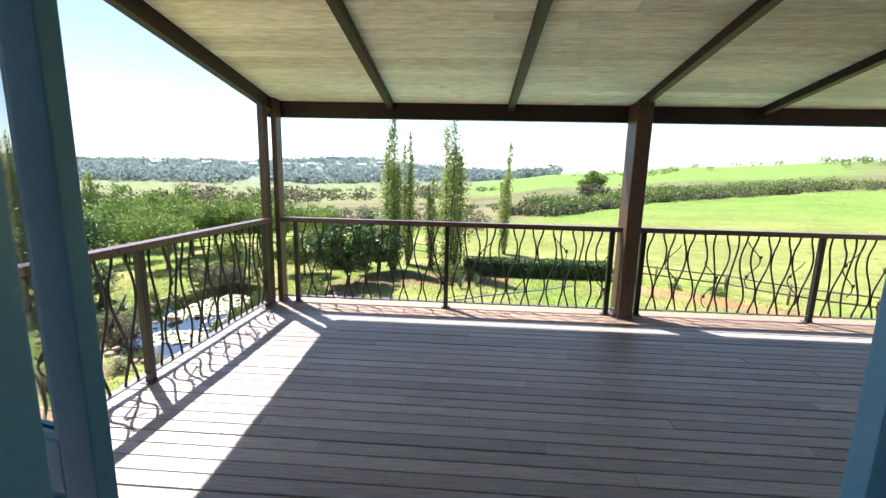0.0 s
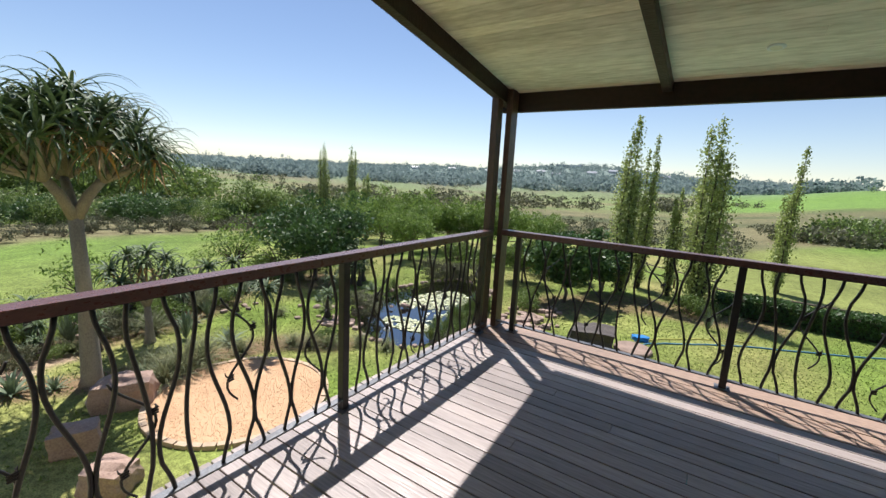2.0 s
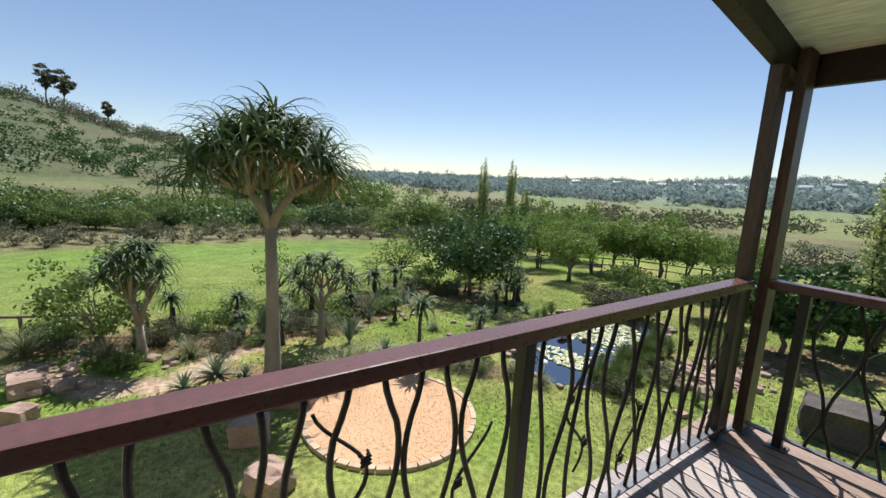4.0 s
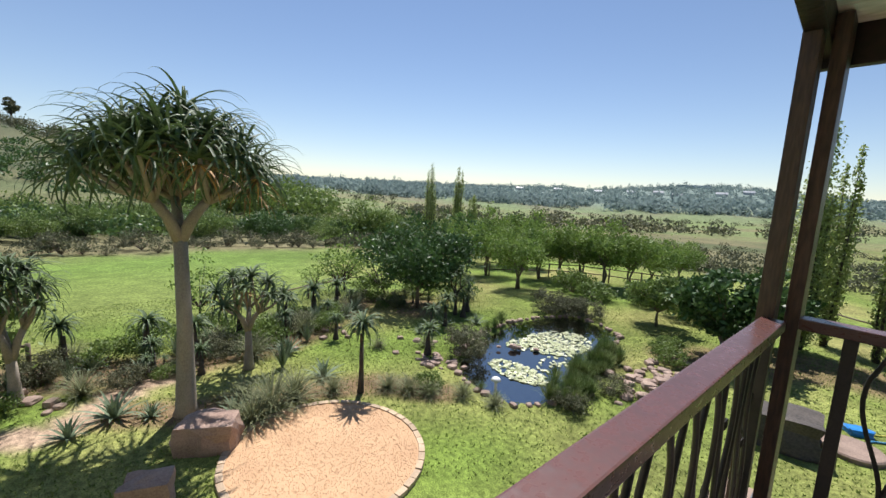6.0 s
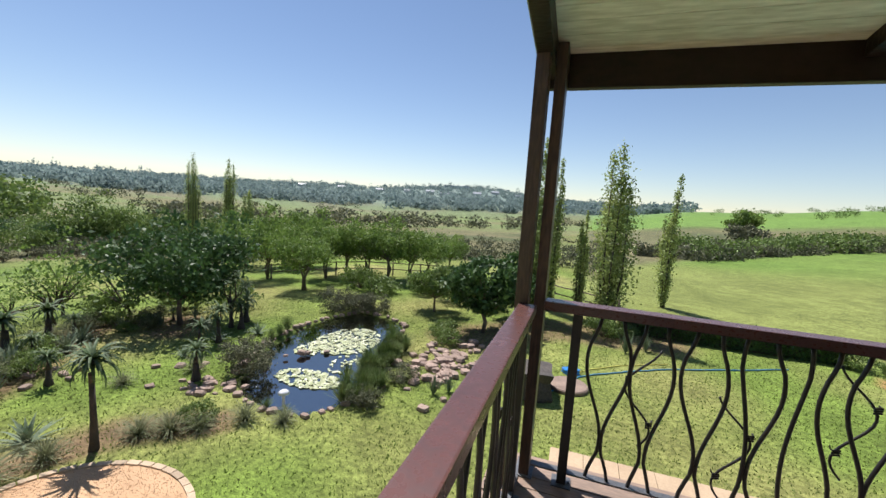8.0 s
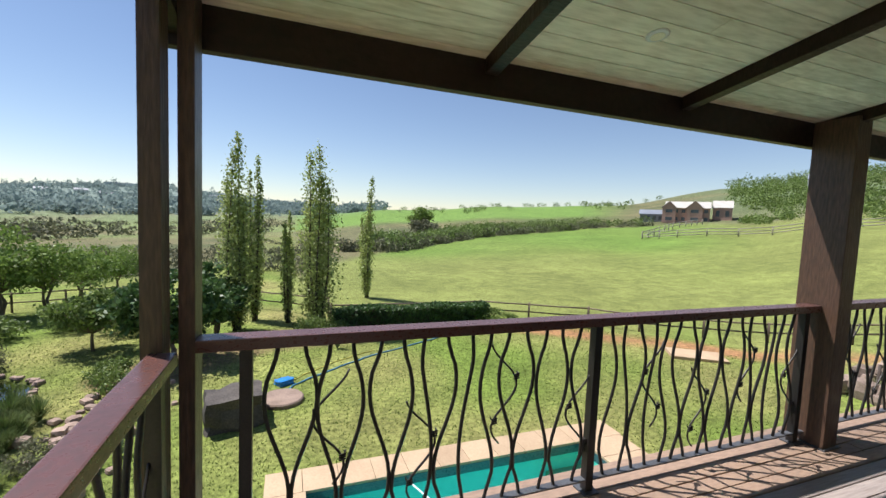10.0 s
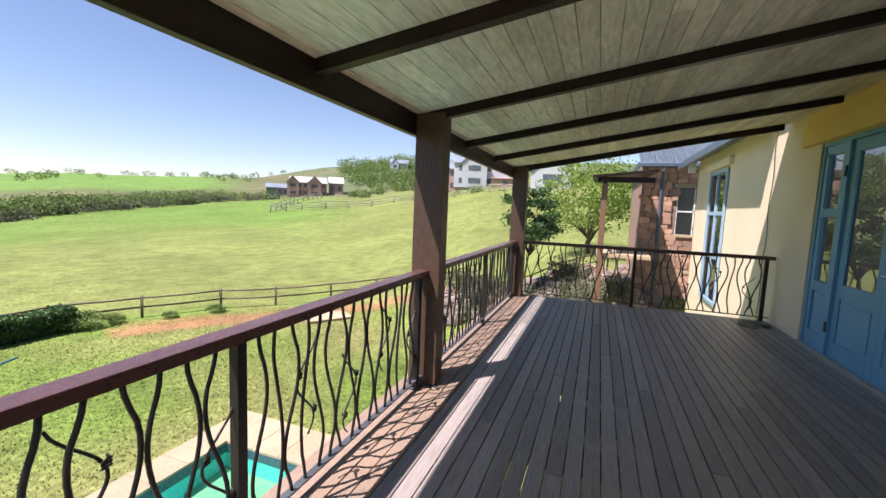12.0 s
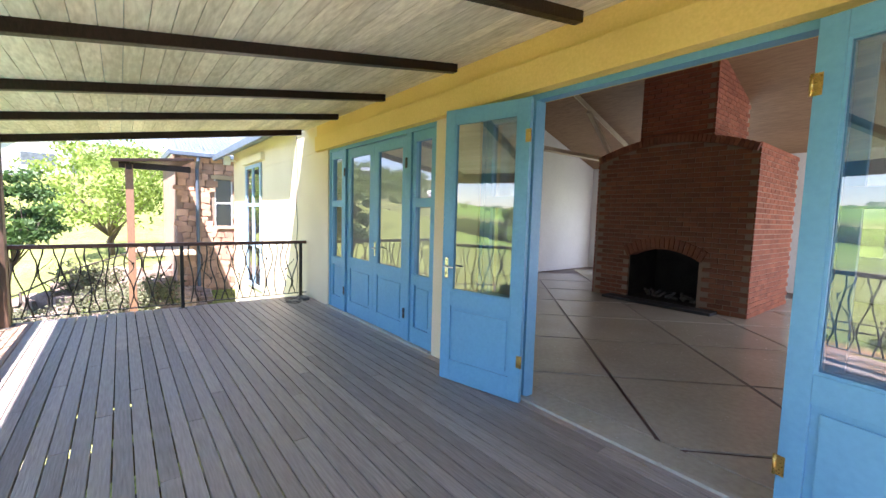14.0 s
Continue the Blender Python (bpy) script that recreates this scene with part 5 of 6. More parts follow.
clump_field("paddock_scrub", spread_spots(170, 20, 47, 80, 170, 2.0, 2.4, lambda a, r, n: 66 + (a - 14) * 2.6 < r < 96 + (a - 14) * 3.0), 150, 0.13, LEAF_MID, "leafy green scrub at the paddock's far edge", "scrub", 23)
clump_field("hill_crest_woods", spread_spots(70, 55, 67, 400, 480, 6, 8, lambda a, r, n: True), 130, 0.12, LEAF_MID, "tall trees on the crest above the houses", "woods", 22)
clump_field("hill_bushes", spread_spots(110, 62, 100, 60, 150, 1.4, 1.3, lambda a, r, n: r > 95 - (a - 62) * 0.8), 110, 0.15, LEAF_MID, "bushes on the slope above the paddock", "bushes", 14)
# crest trees take the grey leaf colour in place of distance haze
clump_field("crest_woods", spread_spots(120, -106, -88, 430, 560, 6.5, 8, lambda a, r, n: n > -0.25), 120, 0.13, LEAF_GREY, "dark wood along the crest of the hill", "woods", 21)
for az, tall in ((-98.9, 30), (-97.6, 31), (-94.3, 20)):
    put(tree("crest_tree", tall, tall * 0.22, 43, 1500, 1.3, LEAF_GREY, BARK_DARK, "tall dark flat-topped tree on the hill's crest", group="crest trees", trunk=0.45, clumps=34, girth=0.5), *at_polar(az, 470))
put(tree("lone_tree", 8.0, 4.2, 41, 2600, 0.55, LEAF_LIGHT, BARK, "bright green lone tree on the ridge", trunk=0.3, clumps=40, girth=0.25), *at_polar(17.2, 152))
put(tree("lone_tree", 4.0, 4.6, 42, 1800, 0.5, LEAF_GREY, BARK, "pale grey-green bush below the lone tree", "bush", trunk=0.15, clumps=34, girth=0.15), *at_polar(17.6, 128))

# hedge
rs = np.random.RandomState(5)
n = 15000
hx = rs.uniform(2.0, 9.2, n)
side = rs.randint(0, 3, n)
hy = np.where(side == 0, 19.25, np.where(side == 1, 19.95, rs.uniform(19.25, 19.95, n))) + rs.normal(0, 0.05, n)
hz = np.where(side == 2, 0.74, rs.uniform(0.02, 0.74, n)) + rs.normal(0, 0.04, n) + 0.05 * np.sin(hx * 2.1)
v, f = leaf_quads(rs, np.stack([hx, hy, hz - 3.22], 1), 0.075)
hedge = thing("hedge", (0, 0, 0), "clipped dark-green hedge along the lawn's edge", "hedge")
# one solid dark block fills the hedge behind its leaves
part("hedge_core", blk(2.1, 9.1, 19.36, 19.84, -3.25, -2.6, 0.05), BARK_DARK, hedge)
new("hedge_leaves", soup("hedge_leaves", v, f, LEAF_DARK)).parent = hedge


# ---- aloes ----
def sword_leaves(rs, at, n, length, width, droop, spread=(0.15, 1.25), seg=5, lift=0.0):
    """Tapered, keeled leaves that arch out of one point."""
    vs, fs = [], []
    for k in range(n):
        a = k * 2.399 + rs.uniform(-0.3, 0.3)
        tilt = spread[0] + (spread[1] - spread[0]) * (k + 0.5) / n + rs.normal() * 0.08
        ln = length * rs.uniform(0.75, 1.15)
        p = np.array(at, float)
        th = math.pi / 2 - tilt + lift
        side = np.array([-math.sin(a), math.cos(a), 0])
        b = len(vs)
        for i in range(seg + 1):
            t = i / seg
            w = width * (1 - t ** 1.6) * 0.5 + 0.002
            vs += [p - side * w, p + np.array([0, 0, -w * 0.35]), p + side * w]
            d = np.array([math.cos(a) * math.cos(th), math.sin(a) * math.cos(th), math.sin(th)])
            p = p + d * ln / seg
            th -= droop / seg * (0.5 + t)
        for i in range(seg):
            q = b + 3 * i
            fs += [(q, q + 1, q + 4, q + 3), (q + 1, q + 2, q + 5, q + 4)]
    return vs, fs


def tree_aloe(name, h, fork, width, heads, seed, label, length=0.75, leaf_w=0.075, girth=0.2, dry=True, n=26, bark=None, group="tree aloes"):
    """An aloe with a bare trunk that forks into a dome of arching rosettes."""
    rs = np.random.RandomState(seed)
    e = thing(name, (0, 0, 0), label, "aloe", group)
    bm = bmesh.new()
    tube(bm, [(0, 0, -0.05), (0.02, 0, 0.15), (0.05 * h / 6, 0, fork * 0.5), (0, 0, fork)], [girth * 1.35, girth, girth * 0.72, girth * 0.62], 14)
    tops, lv, dv = [], [], []
    for k in range(heads):
        a = k * 2.399
        q = math.sqrt((k + 0.5) / heads)
        p = np.array([math.cos(a) * width * q, math.sin(a) * width * q, h - 0.15 * length - (h - fork) * 0.44 * q ** 2.2 + rs.normal() * 0.05 * h / 3])
        tops.append(p)
    first = 3
    forks = [np.array([math.cos(k * math.tau / first + 0.5) * width * 0.33, math.sin(k * math.tau / first + 0.5) * width * 0.33, fork + (h - fork) * 0.30]) for k in range(first)]
    for fk in forks:
        tube(bm, [(0, 0, fork - 0.1), tuple(fk * np.array([0.5, 0.5, 1]) - np.array([0, 0, (fk[2] - fork) * 0.45])), tuple(fk)], [girth * 0.62, girth * 0.5, girth * 0.42], 8)
    for p in tops:
        fk = min(forks, key=lambda q: np.linalg.norm(q[:2] - p[:2]))
        mid = (fk + p) / 2 + np.array([0, 0, -0.08])
        tube(bm, [tuple(fk - np.array([0, 0, 0.03])), tuple(mid), tuple(p)], [girth * 0.36, girth * 0.24, girth * 0.18], 6)
        lv.append((p, rs.uniform(0, 360)))
        if dry and rs.uniform() < 0.25:
            dv.append((p - np.array([0, 0, 0.1]), rs.uniform(0, 360)))
    part("trunk", bm, bark or BARK_PALE, e, smooth=True)
    kinds = [soup("rosette", *sword_leaves(rs, (0, 0, 0), n, length, leaf_w, dr, (0.45, 1.8), 7), ALOE) for dr in (2.2, 2.6, 3.0)]
    for k, (p, a) in enumerate(lv):
        out = math.degrees(math.atan2(p[1], p[0]))
        tip = 26 * math.hypot(p[0], p[1]) / max(0.3, width)
        share("rosette", kinds[k % 3], e, pose(*p, 0, 0, out) @ pose(0, 0, 0, 0, tip, a))
    withered = soup("dry_leaf_tuft", *sword_leaves(rs, (0, 0, 0), 9, length * 0.8, leaf_w * 0.7, 1.2, (1.7, 2.3), 4), ALOE_DRY)
    for p, a in dv:
        share("dry_leaf_tuft", withered, e, pose(*p, 0, 0, a))["label"] = "hanging dry orange leaves"
    return e


put(tree_aloe("tree_aloe", 5.92, 3.6, 1.5, 34, 3, "tall tree aloe with a pale bare trunk and domed crown", 1.2, 0.068, 0.19, n=30), -8.8, 2.85, 30)
put(tree_aloe("tree_aloe", 2.95, 1.0, 0.68, 15, 4, "bushy tree aloe with several stems in the flower bed", 0.66, 0.055, 0.13, n=26), -11.0, 0.3, 60)
put(tree_aloe("tree_aloe", 2.55, 1.1, 0.85, 12, 5, "forked tree aloe with grey-green rosettes on the lawn", 0.62, 0.06, 0.12, n=22), -10.2, 4.45, 10)
put(tree_aloe("tree_aloe", 1.85, 1.25, 0.08, 2, 6, "single-stemmed young aloe with a drooping rosette", 0.62, 0.06, 0.07, False, 34, BARK_DARK), -7.55, 6.1)
al5 = put(tree_aloe("tree_aloe", 0.95, 0.45, 0.03, 1, 7, "short aloe with a skirt of leaves beside the bed", 0.5, 0.06, 0.10, False, 36, BARK_DARK), -8.4, 8.8)
for x, y, s in ((-11.4, 3.5, 1.2), (-12.2, 4.8, 1.3), (-12.9, 6.4, 1.3), (-13.4, 7.6, 1.4), (-14.0, 8.8, 1.3), (-11.9, 6.0, 1.0), (-10.9, 7.2, 0.8), (-10.6, 12.4, 1.1), (-11.2, 13.2, 1.2), (-9.9, 10.2, 0.9), (-12.3, 2.6, 1.3), (-12.7, 1.0, 1.2)):
    again(al5, x, y, rk.uniform(0, 360), s)
put(tree_aloe("tree_aloe", 1.9, 0.8, 0.5, 5, 8, "small forked aloe in the flower bed", 0.5, 0.05, 0.08, False, 22, BARK_DARK), *at_polar(-47, 15.5))
put(tree_aloe("tree_aloe", 1.2, 0.6, 0.2, 3, 9, "small aloe cluster by the far bed", 0.5, 0.05, 0.08, False, 24, BARK_DARK), *at_polar(-48.5, 13.8))


def rosette(name, n, length, width, droop, spread, material, label, seed, category="succulent", group="", seg=5):
    rs = np.random.RandomState(seed)
    v, f = sword_leaves(rs, (0, 0, 0.02), n, length, width, droop, spread, seg)
    return tagged(new(name, soup(name, v, f, material)), label, category, group)


def agave(label):
    e = thing("agave", (0, 0, 0), label, "agave", "agaves")
    rs = np.random.RandomState(1)
    kinds = [soup("leaf", *sword_leaves(rs, (0, 0, 0.02), 1, 0.62, 0.10, 0.75, (t, t), 5), AGAVE) for t in (0.15, 0.4, 0.65, 0.9, 1.1, 1.3)]
    for k in range(30):
        share("leaf", kinds[k * 6 // 30], e, pose(0, 0, 0, 0, 0, k * 137.5))
    return e


ag = put(agave("grey-green agave rosette with broad pointed leaves"), -9.35, 1.75)
for x, y, s in ((-8.7, 5.75, 0.95), (-8.2, 3.6, 0.75), (-9.0, 2.3, 0.6), (-10.6, 5.6, 0.9), (-11.6, 4.6, 0.8), (-12.4, 7.2, 1.2), (-12.9, 8.6, 1.1), (-11.3, 2.4, 0.8), (-13.6, 9.4, 0.9), (-9.9, 9.7, 0.55), (-10.1, 11.0, 0.7), (-9.7, 12.2, 0.8), (-9.0, 1.1, 0.7), (-12.1, 1.5, 0.9), (-11.9, -0.8, 0.8)):
    again(ag, x, y, rk.uniform(0, 360), s)
sp = put(rosette("spear_plant", 60, 0.75, 0.035, 0.15, (0.0, 0.55), AGAVE, "upright spear-leaved plant cluster", 2, "succulent", "spear plants", 4), -9.8, 5.15)
for x, y, s in ((-11.8, 3.2, 1.0), (-12.3, 2.6, 0.9), (-11.2, 6.4, 0.8), (-3.0, 10.9, 0.7), (-2.7, 11.2, 0.6), (1.9, 16.6, 0.9), (2.6, 17.2, 0.8)):
    again(sp, x, y, rk.uniform(0, 360), s)
gr = put(rosette("grass_clump", 210, 0.95, 0.022, 1.5, (0.1, 1.1), STRAW, "silvery grass-like clump with arching blades", 3, "grass", "grass clumps", 4), -7.85, 4.2)
for x, y, s in ((-8.0, 4.75, 0.9), (-7.6, 3.75, 0.8), (-8.7, 3.9, 0.7), (-7.3, 6.7, 0.55), (-6.9, 7.0, 0.55), (-6.5, 7.3, 0.5), (-7.9, 5.6, 0.5), (-6.0, 7.9, 0.5), (-5.3, 8.2, 0.45), (-8.9, 9.2, 0.5), (-12.2, 4.2, 0.8), (-12.8, 5.9, 0.9), (-11.3, -0.4, 0.7), (-12.4, -2.0, 0.9), (-10.7, 1.3, 0.7), (-9.6, 7.9, 0.45)):
    again(gr, x, y, rk.uniform(0, 360), s)
# reeds and bushes round the pond
rd = put(rosette("reeds", 150, 0.55, 0.02, 0.5, (0.0, 0.8), REED, "green reeds at the pond's edge", 4, "reeds", "pond reeds", 3), -4.6, 10.2)
for k in range(70):
    t = rk.uniform(0, 1)
    again(rd, -4.5 + rk.gauss(0, 0.24) - 0.9 * t, 9.4 + 4.6 * t, rk.uniform(0, 360), rk.uniform(0.5, 1.0))
for x, y, s in ((-9.2, 13.0, 0.9), (-9.0, 12.4, 0.8), (-8.8, 11.8, 0.7), (-6.0, 8.5, 0.5), (-5.5, 8.5, 0.4)):
    again(rd, x, y, 30, s)
pb1 = put(tree("pond_bush", 0.8, 0.62, 51, 2600, 0.045, LEAF_GREY, BARK, "silvery-grey rounded shrub at the pond", "shrub", "pond shrubs", trunk=0.1, clumps=36, girth=0.02), -7.75, 9.75)
for x, y, s in ((-8.6, 16.6, 1.0), (-9.3, 16.2, 1.1), (-7.9, 17.0, 0.95), (-8.9, 17.3, 0.9), (-8.4, 10.6, 0.7), (-4.2, 9.6, 0.6), (-4.0, 11.2, 0.6)):
    again(pb1, x, y, rk.uniform(0, 360), s)
gb = put(tree("green_shrub", 0.7, 0.7, 52, 1800, 0.06, LEAF_MID, BARK, "leafy green shrub in the garden bed", "shrub", "garden shrubs", trunk=0.1, clumps=34, girth=0.02), -12.0, 5.2)
for x, y, s in ((-12.4, 1.8, 0.8), (-13.2, 2.8, 0.9), (-12.4, 3.6, 0.8), (-13.4, -1.8, 0.8), (-13.6, 4.4, 0.9), (-13.2, 6.8, 0.8), (-3.9, 14.6, 0.7), (-4.3, 15.6, 0.8), (1.2, 18.3, 1.0), (2.0, 18.5, 0.8), (-5.6, 21, 1.6), (-4.0, 20.5, 1.4), (-9.5, 20.5, 1.3), (-11, 21, 1.5), (-7.6, 21.6, 1.2), (-13.5, 15.0, 1.4), (-14.5, 13.4, 1.2), (-15.2, 11.0, 1.2), (-6.8, 5.9 + 1.6, 0.5), (10.2, 19.0, 0.5), (11.6, 18.0, 0.4), (13.0, 17.2, 0.5), (9.4, 19.3, 0.9)):
    again(gb, x, y, rk.uniform(0, 360), s)
bush_l = put(tree("leafy_shrub", 2.3, 1.15, 53, 3600, 0.075, LEAF_MID, BARK, "large airy green shrub beside the tree aloe", "shrub", trunk=0.25, clumps=40, girth=0.04, stems=3), -12.1, -0.55)

# fill of the long bed between lawn and field
bed_r = random.Random(40)
for (ax, ay), (bx, by) in zip(BED, BED[1:]):
    for k in range(int(math.hypot(bx - ax, by - ay) * 4.2)):
        t = bed_r.uniform(0, 1)
        x, y = ax + (bx - ax) * t + bed_r.gauss(0, 0.55), ay + (by - ay) * t + bed_r.gauss(0, 0.55)
        kind = bed_r.choice((gr, gb, gb, sp, pb1, al5))
        again(kind, x, y, bed_r.uniform(0, 360), bed_r.uniform(0.35, 0.85))
for x, y, turn, size in ((-15.3, 4.4, 10, 0.95), (-16.2, 10.1, 300, 1.2)):
    again(t4, x, y, turn, size)

# water lilies
ls = np.random.RandomState(9)
lv, lf = [], []
for cx, cy, rx, ry, n in ((-6.95, 13.3, 1.0, 1.35, 700), (-7.5, 12.2, 0.5, 0.7, 120), (-6.3, 10.3, 0.95, 0.5, 330), (-5.9, 11.8, 0.5, 0.9, 45)):
    for k in range(n):
        a, q = ls.uniform(0, math.tau), math.sqrt(ls.uniform(0, 1))
        x, y, s = cx + rx * q * math.cos(a), cy + ry * q * math.sin(a), ls.uniform(0.028, 0.068)
        if not inside(x, y, POND):
            continue
        b, ph = len(lv), ls.uniform(0, 6)
        lv.append((x, y, -3.327 + ls.uniform(0, 0.006)))
        for i in range(9):
            t = ph + i * 5.8 / 8
            lv.append((x + s * math.cos(t), y + s * math.sin(t), -3.325 + ls.uniform(0, 0.02)))
        lf += [(b, b + 1 + i, b + 2 + i) for i in range(8)]
me = bpy.data.meshes.new("water_lilies")
me.from_pydata(lv, [], lf)
me.materials.append(mat("lily_pad", (0.46, 0.48, 0.26), (0.30, 0.35, 0.15), 0.35, 0.6, 0.1, 0.1, island=0.3))
tagged(new("water_lilies", me), "pale green water lily pads floating on the pond", "water lilies", "", "stuff")
lamp = thing("pond_ornament", (-5.75, 8.75, land(-5.75, 8.75)), "small pale mushroom-shaped ornament at the pond's edge", "ornament")
bm = bmesh.new()
tube(bm, [(0, 0, 0), (0, 0, 0.3)], 0.035, 8)
part("stem", bm, WHITEP, lamp)
bm = bmesh.new()
tube(bm, [(0, 0, 0.27), (0, 0, 0.3), (0, 0, 0.36), (0, 0, 0.39)], [0.06, 0.13, 0.09, 0.01], 12)
part("cap", bm, WHITEP, lamp, smooth=True)

# right-hand trees
put(tree("spring_tree", 5.2, 2.6, 61, 7000, 0.11, LEAF_SPRING, BARK, "spreading tree with fresh light-green leaves and bare limbs", trunk=0.26, clumps=130, girth=0.075, stems=2, spread=0.13), *at_polar(87.0, 24))
put(tree("leafy_tree", 4.4, 1.0, 62, 6500, 0.085, LEAF_DARK, BARK_DARK, "small dark glossy-leaved tree beside the lawn", trunk=0.54, clumps=36, girth=0.04), *at_polar(79.2, 17))

# lawn blades
gs = np.random.RandomState(15)
pts = []
while len(pts) < 60000:
    a, r = gs.uniform(-105, 62), 6 + 14 * gs.uniform(0, 1) ** 0.8
    x, y = at_polar(a, r)
    if inside(x, y, POND) or (POOL[0] - 0.7 < x < POOL[1] + 1.1 and POOL[2] - 0.8 < y < POOL[3] + 0.7) or math.hypot(x - DX, y - DY) < DR + 0.12:
        continue
    if min(near_line(x, y, PATHL), near_line(x, y, SOIL)) < 0.4:
        continue
    pts.append((x, y, land(x, y)))
pts = np.array(pts)
n = len(pts)
a = gs.uniform(0, math.tau, n)
hgt = gs.uniform(0.02, 0.055, n)
wd = np.stack([np.cos(a), np.sin(a), 0 * a], 1) * gs.uniform(0.008, 0.02, (n, 1))
tip = pts + np.stack([gs.normal(0, 0.02, n), gs.normal(0, 0.02, n), hgt], 1)
v = np.stack([pts - wd, pts + wd, tip], 1).reshape(-1, 3)
tagged(new("grass", soup("grass", v, np.arange(3 * n).reshape(-1, 3), BLADE)), "short mown lawn grass", "grass", "", "stuff")

# ---- stone wing and its veranda ----
STONE = mat("red_sandstone", (0.56, 0.33, 0.22), (0.40, 0.23, 0.155), 0.9, 0.4, 0.03, 0.5, vary=0.3)
STONEM = mat("sandstone_mortar", (0.34, 0.22, 0.16), (0.25, 0.16, 0.12), 0.95, 0.3, 0.02, 0.4)
wing = thing("stone_wing", (17.0, 0.0, -1.6), "house wing of rough red sandstone with a corrugated roof", "house")
for a in ((-4.0, -0.55, 0, 4.95), (0.02, 1.15, 0, 4.95), (-0.55, 0.02, 0, 2.5), (-0.55, 0.02, 4.15, 4.95)):
    part("wall", blk(0.03, 5, *a), STONEM, wing)
sm = []
for k in range(8):
    b = rock_bm(0.12, 1, 1, 60 + k, 0.85, 1)
    bmesh.ops.translate(b, verts=b.verts, vec=(0, 0, -0.42))
    me = bpy.data.meshes.new("stone")
    b.to_mesh(me)
    b.free()
    me.materials.append(STONE)
    sm.append(me)
sr = random.Random(8)
z = 0.0
while z < 4.8:
    hh = sr.uniform(0.15, 0.26)
    y = -1.3
    while y < 1.05:
        ww = sr.uniform(0.18, 0.42)
        mid = y + ww / 2
        if not (-0.62 < mid < 0.1 and 2.4 < z + hh / 2 < 4.25) and mid < 1.08:
            share("stone", sm[sr.randrange(8)], wing, pose(0.01, mid, z + hh / 2 + sr.uniform(-0.02, 0.02), sr.uniform(-16, 16), 0, 0) @ Matrix.Diagonal((1, ww * 0.93, hh * 0.92, 1)))
        y += ww
    z += hh * 0.96
for y0, y1, z0, z1 in ((-0.62, 0.09, 2.42, 2.52), (-0.66, 0.13, 4.14, 4.28)):
    part("sill", blk(-0.05, 0.2, y0, y1, z0, z1, 0.01), COPE, wing, "pale stone sill")
part("low_lintel", blk(-0.06, 0.2, -0.9, -0.35, 1.15, 1.25, 0.01), COPE, wing, "pale stone lintel")
# solid dark block painted as the shade of an opening under the lintel
part("low_opening_shade", blk(-0.02, 0.06, -0.85, -0.42, 0.0, 1.15), SLATE, wing, "dark block for the shade of a low opening")
# the dark slab behind the sash stands in for an unlit room
win = part("window", blk(0.10, 0.14, -0.55, 0.02, 2.52, 4.14), SLATE, wing, "dark sash window")
bm = bmesh.new()
bm.faces.new([bm.verts.new(p) for p in ((0.07, -0.53, 2.54), (0.07, 0, 2.54), (0.07, 0, 4.12), (0.07, -0.53, 4.12))])
wp = part("pane", bm, PANE, win)
part("sash_bar", blk(0.05, 0.10, -0.55, 0.02, 3.3, 3.35), WHITE, win)
for y in (-0.55, -0.02):
    part("sash_stile", blk(0.05, 0.10, y, y + 0.04, 2.52, 4.14), WHITE, win)
rf = bmesh.new()
rows2 = []
for x in (-0.35, 5.2):
    rows2.append([rf.verts.new((x, -4.3 + 5.6 * i / 224, 4.97 + (x + 0.35) * 0.42 + 0.018 * math.sin(i * math.tau / 4))) for i in range(225)])
for i in range(224):
    rf.faces.new((rows2[0][i], rows2[1][i], rows2[1][i + 1], rows2[0][i + 1]))
bmesh.ops.solidify(rf, geom=rf.faces[:], thickness=0.008)
part("roof", rf, ROOFM, wing, "blue-grey corrugated steel roof")
part("gutter", blk(-0.47, -0.33, -4.3, 1.35, 4.82, 4.95, 0.02), GUTTER, wing, "slate-grey gutter")
bm = bmesh.new()
tube(bm, [(-0.40, 0.55, 4.85), (-0.40, 0.55, 4.7), (-0.10, 0.55, 4.45), (-0.10, 0.55, 0.0)], 0.055, 8)
part("downpipe", bm, GUTTER, wing, "slate-grey downpipe")
part("barge_board", blk(-0.3, 5.2, 1.3, 1.36, 4.8, 5.0, 0.01), GUTTER, wing)

ver = thing("veranda", (13.6, 2.42, -1.3), "small timber veranda with a lean-to roof and steps", "veranda")
part("veranda_post", blk(-0.08, 0.08, -0.08, 0.08, -0.2, 3.85, 0.01), mat("orange_brown_post", (0.24, 0.125, 0.07), (0.15, 0.08, 0.05), 0.6, 0.5, 0.02, 0.3, stretch=(1, 1, 0.2)), ver, "orange-brown timber post")
part("veranda_beam", blk(-0.1, 3.3, -0.06, 0.06, 3.72, 3.88, 0.01), BEAM, ver)
part("veranda_beam", blk(-0.06, 0.06, -1.3, 0.2, 3.75, 3.9, 0.01), BEAM, ver)
vr = blk(-0.35, 3.4, -1.35, 0.35, 3.9, 3.97, 0.01)
for v in vr.verts:
    v.co.z += (v.co.x + 0.35) * 0.03 - v.co.y * 0.1
part("veranda_roof", vr, BEAM, ver, "dark timber lean-to roof")
part("landing", blk(0.1, 3.3, -1.4, 0.1, 1.55, 1.66, 0.01), COPE, ver, "pale landing slab")
for k in range(5):
    part("baluster", blk(0.35 + k * 0.5, 0.37 + k * 0.5, -0.02, 0.0, 1.66, 2.5), STEEL, ver)
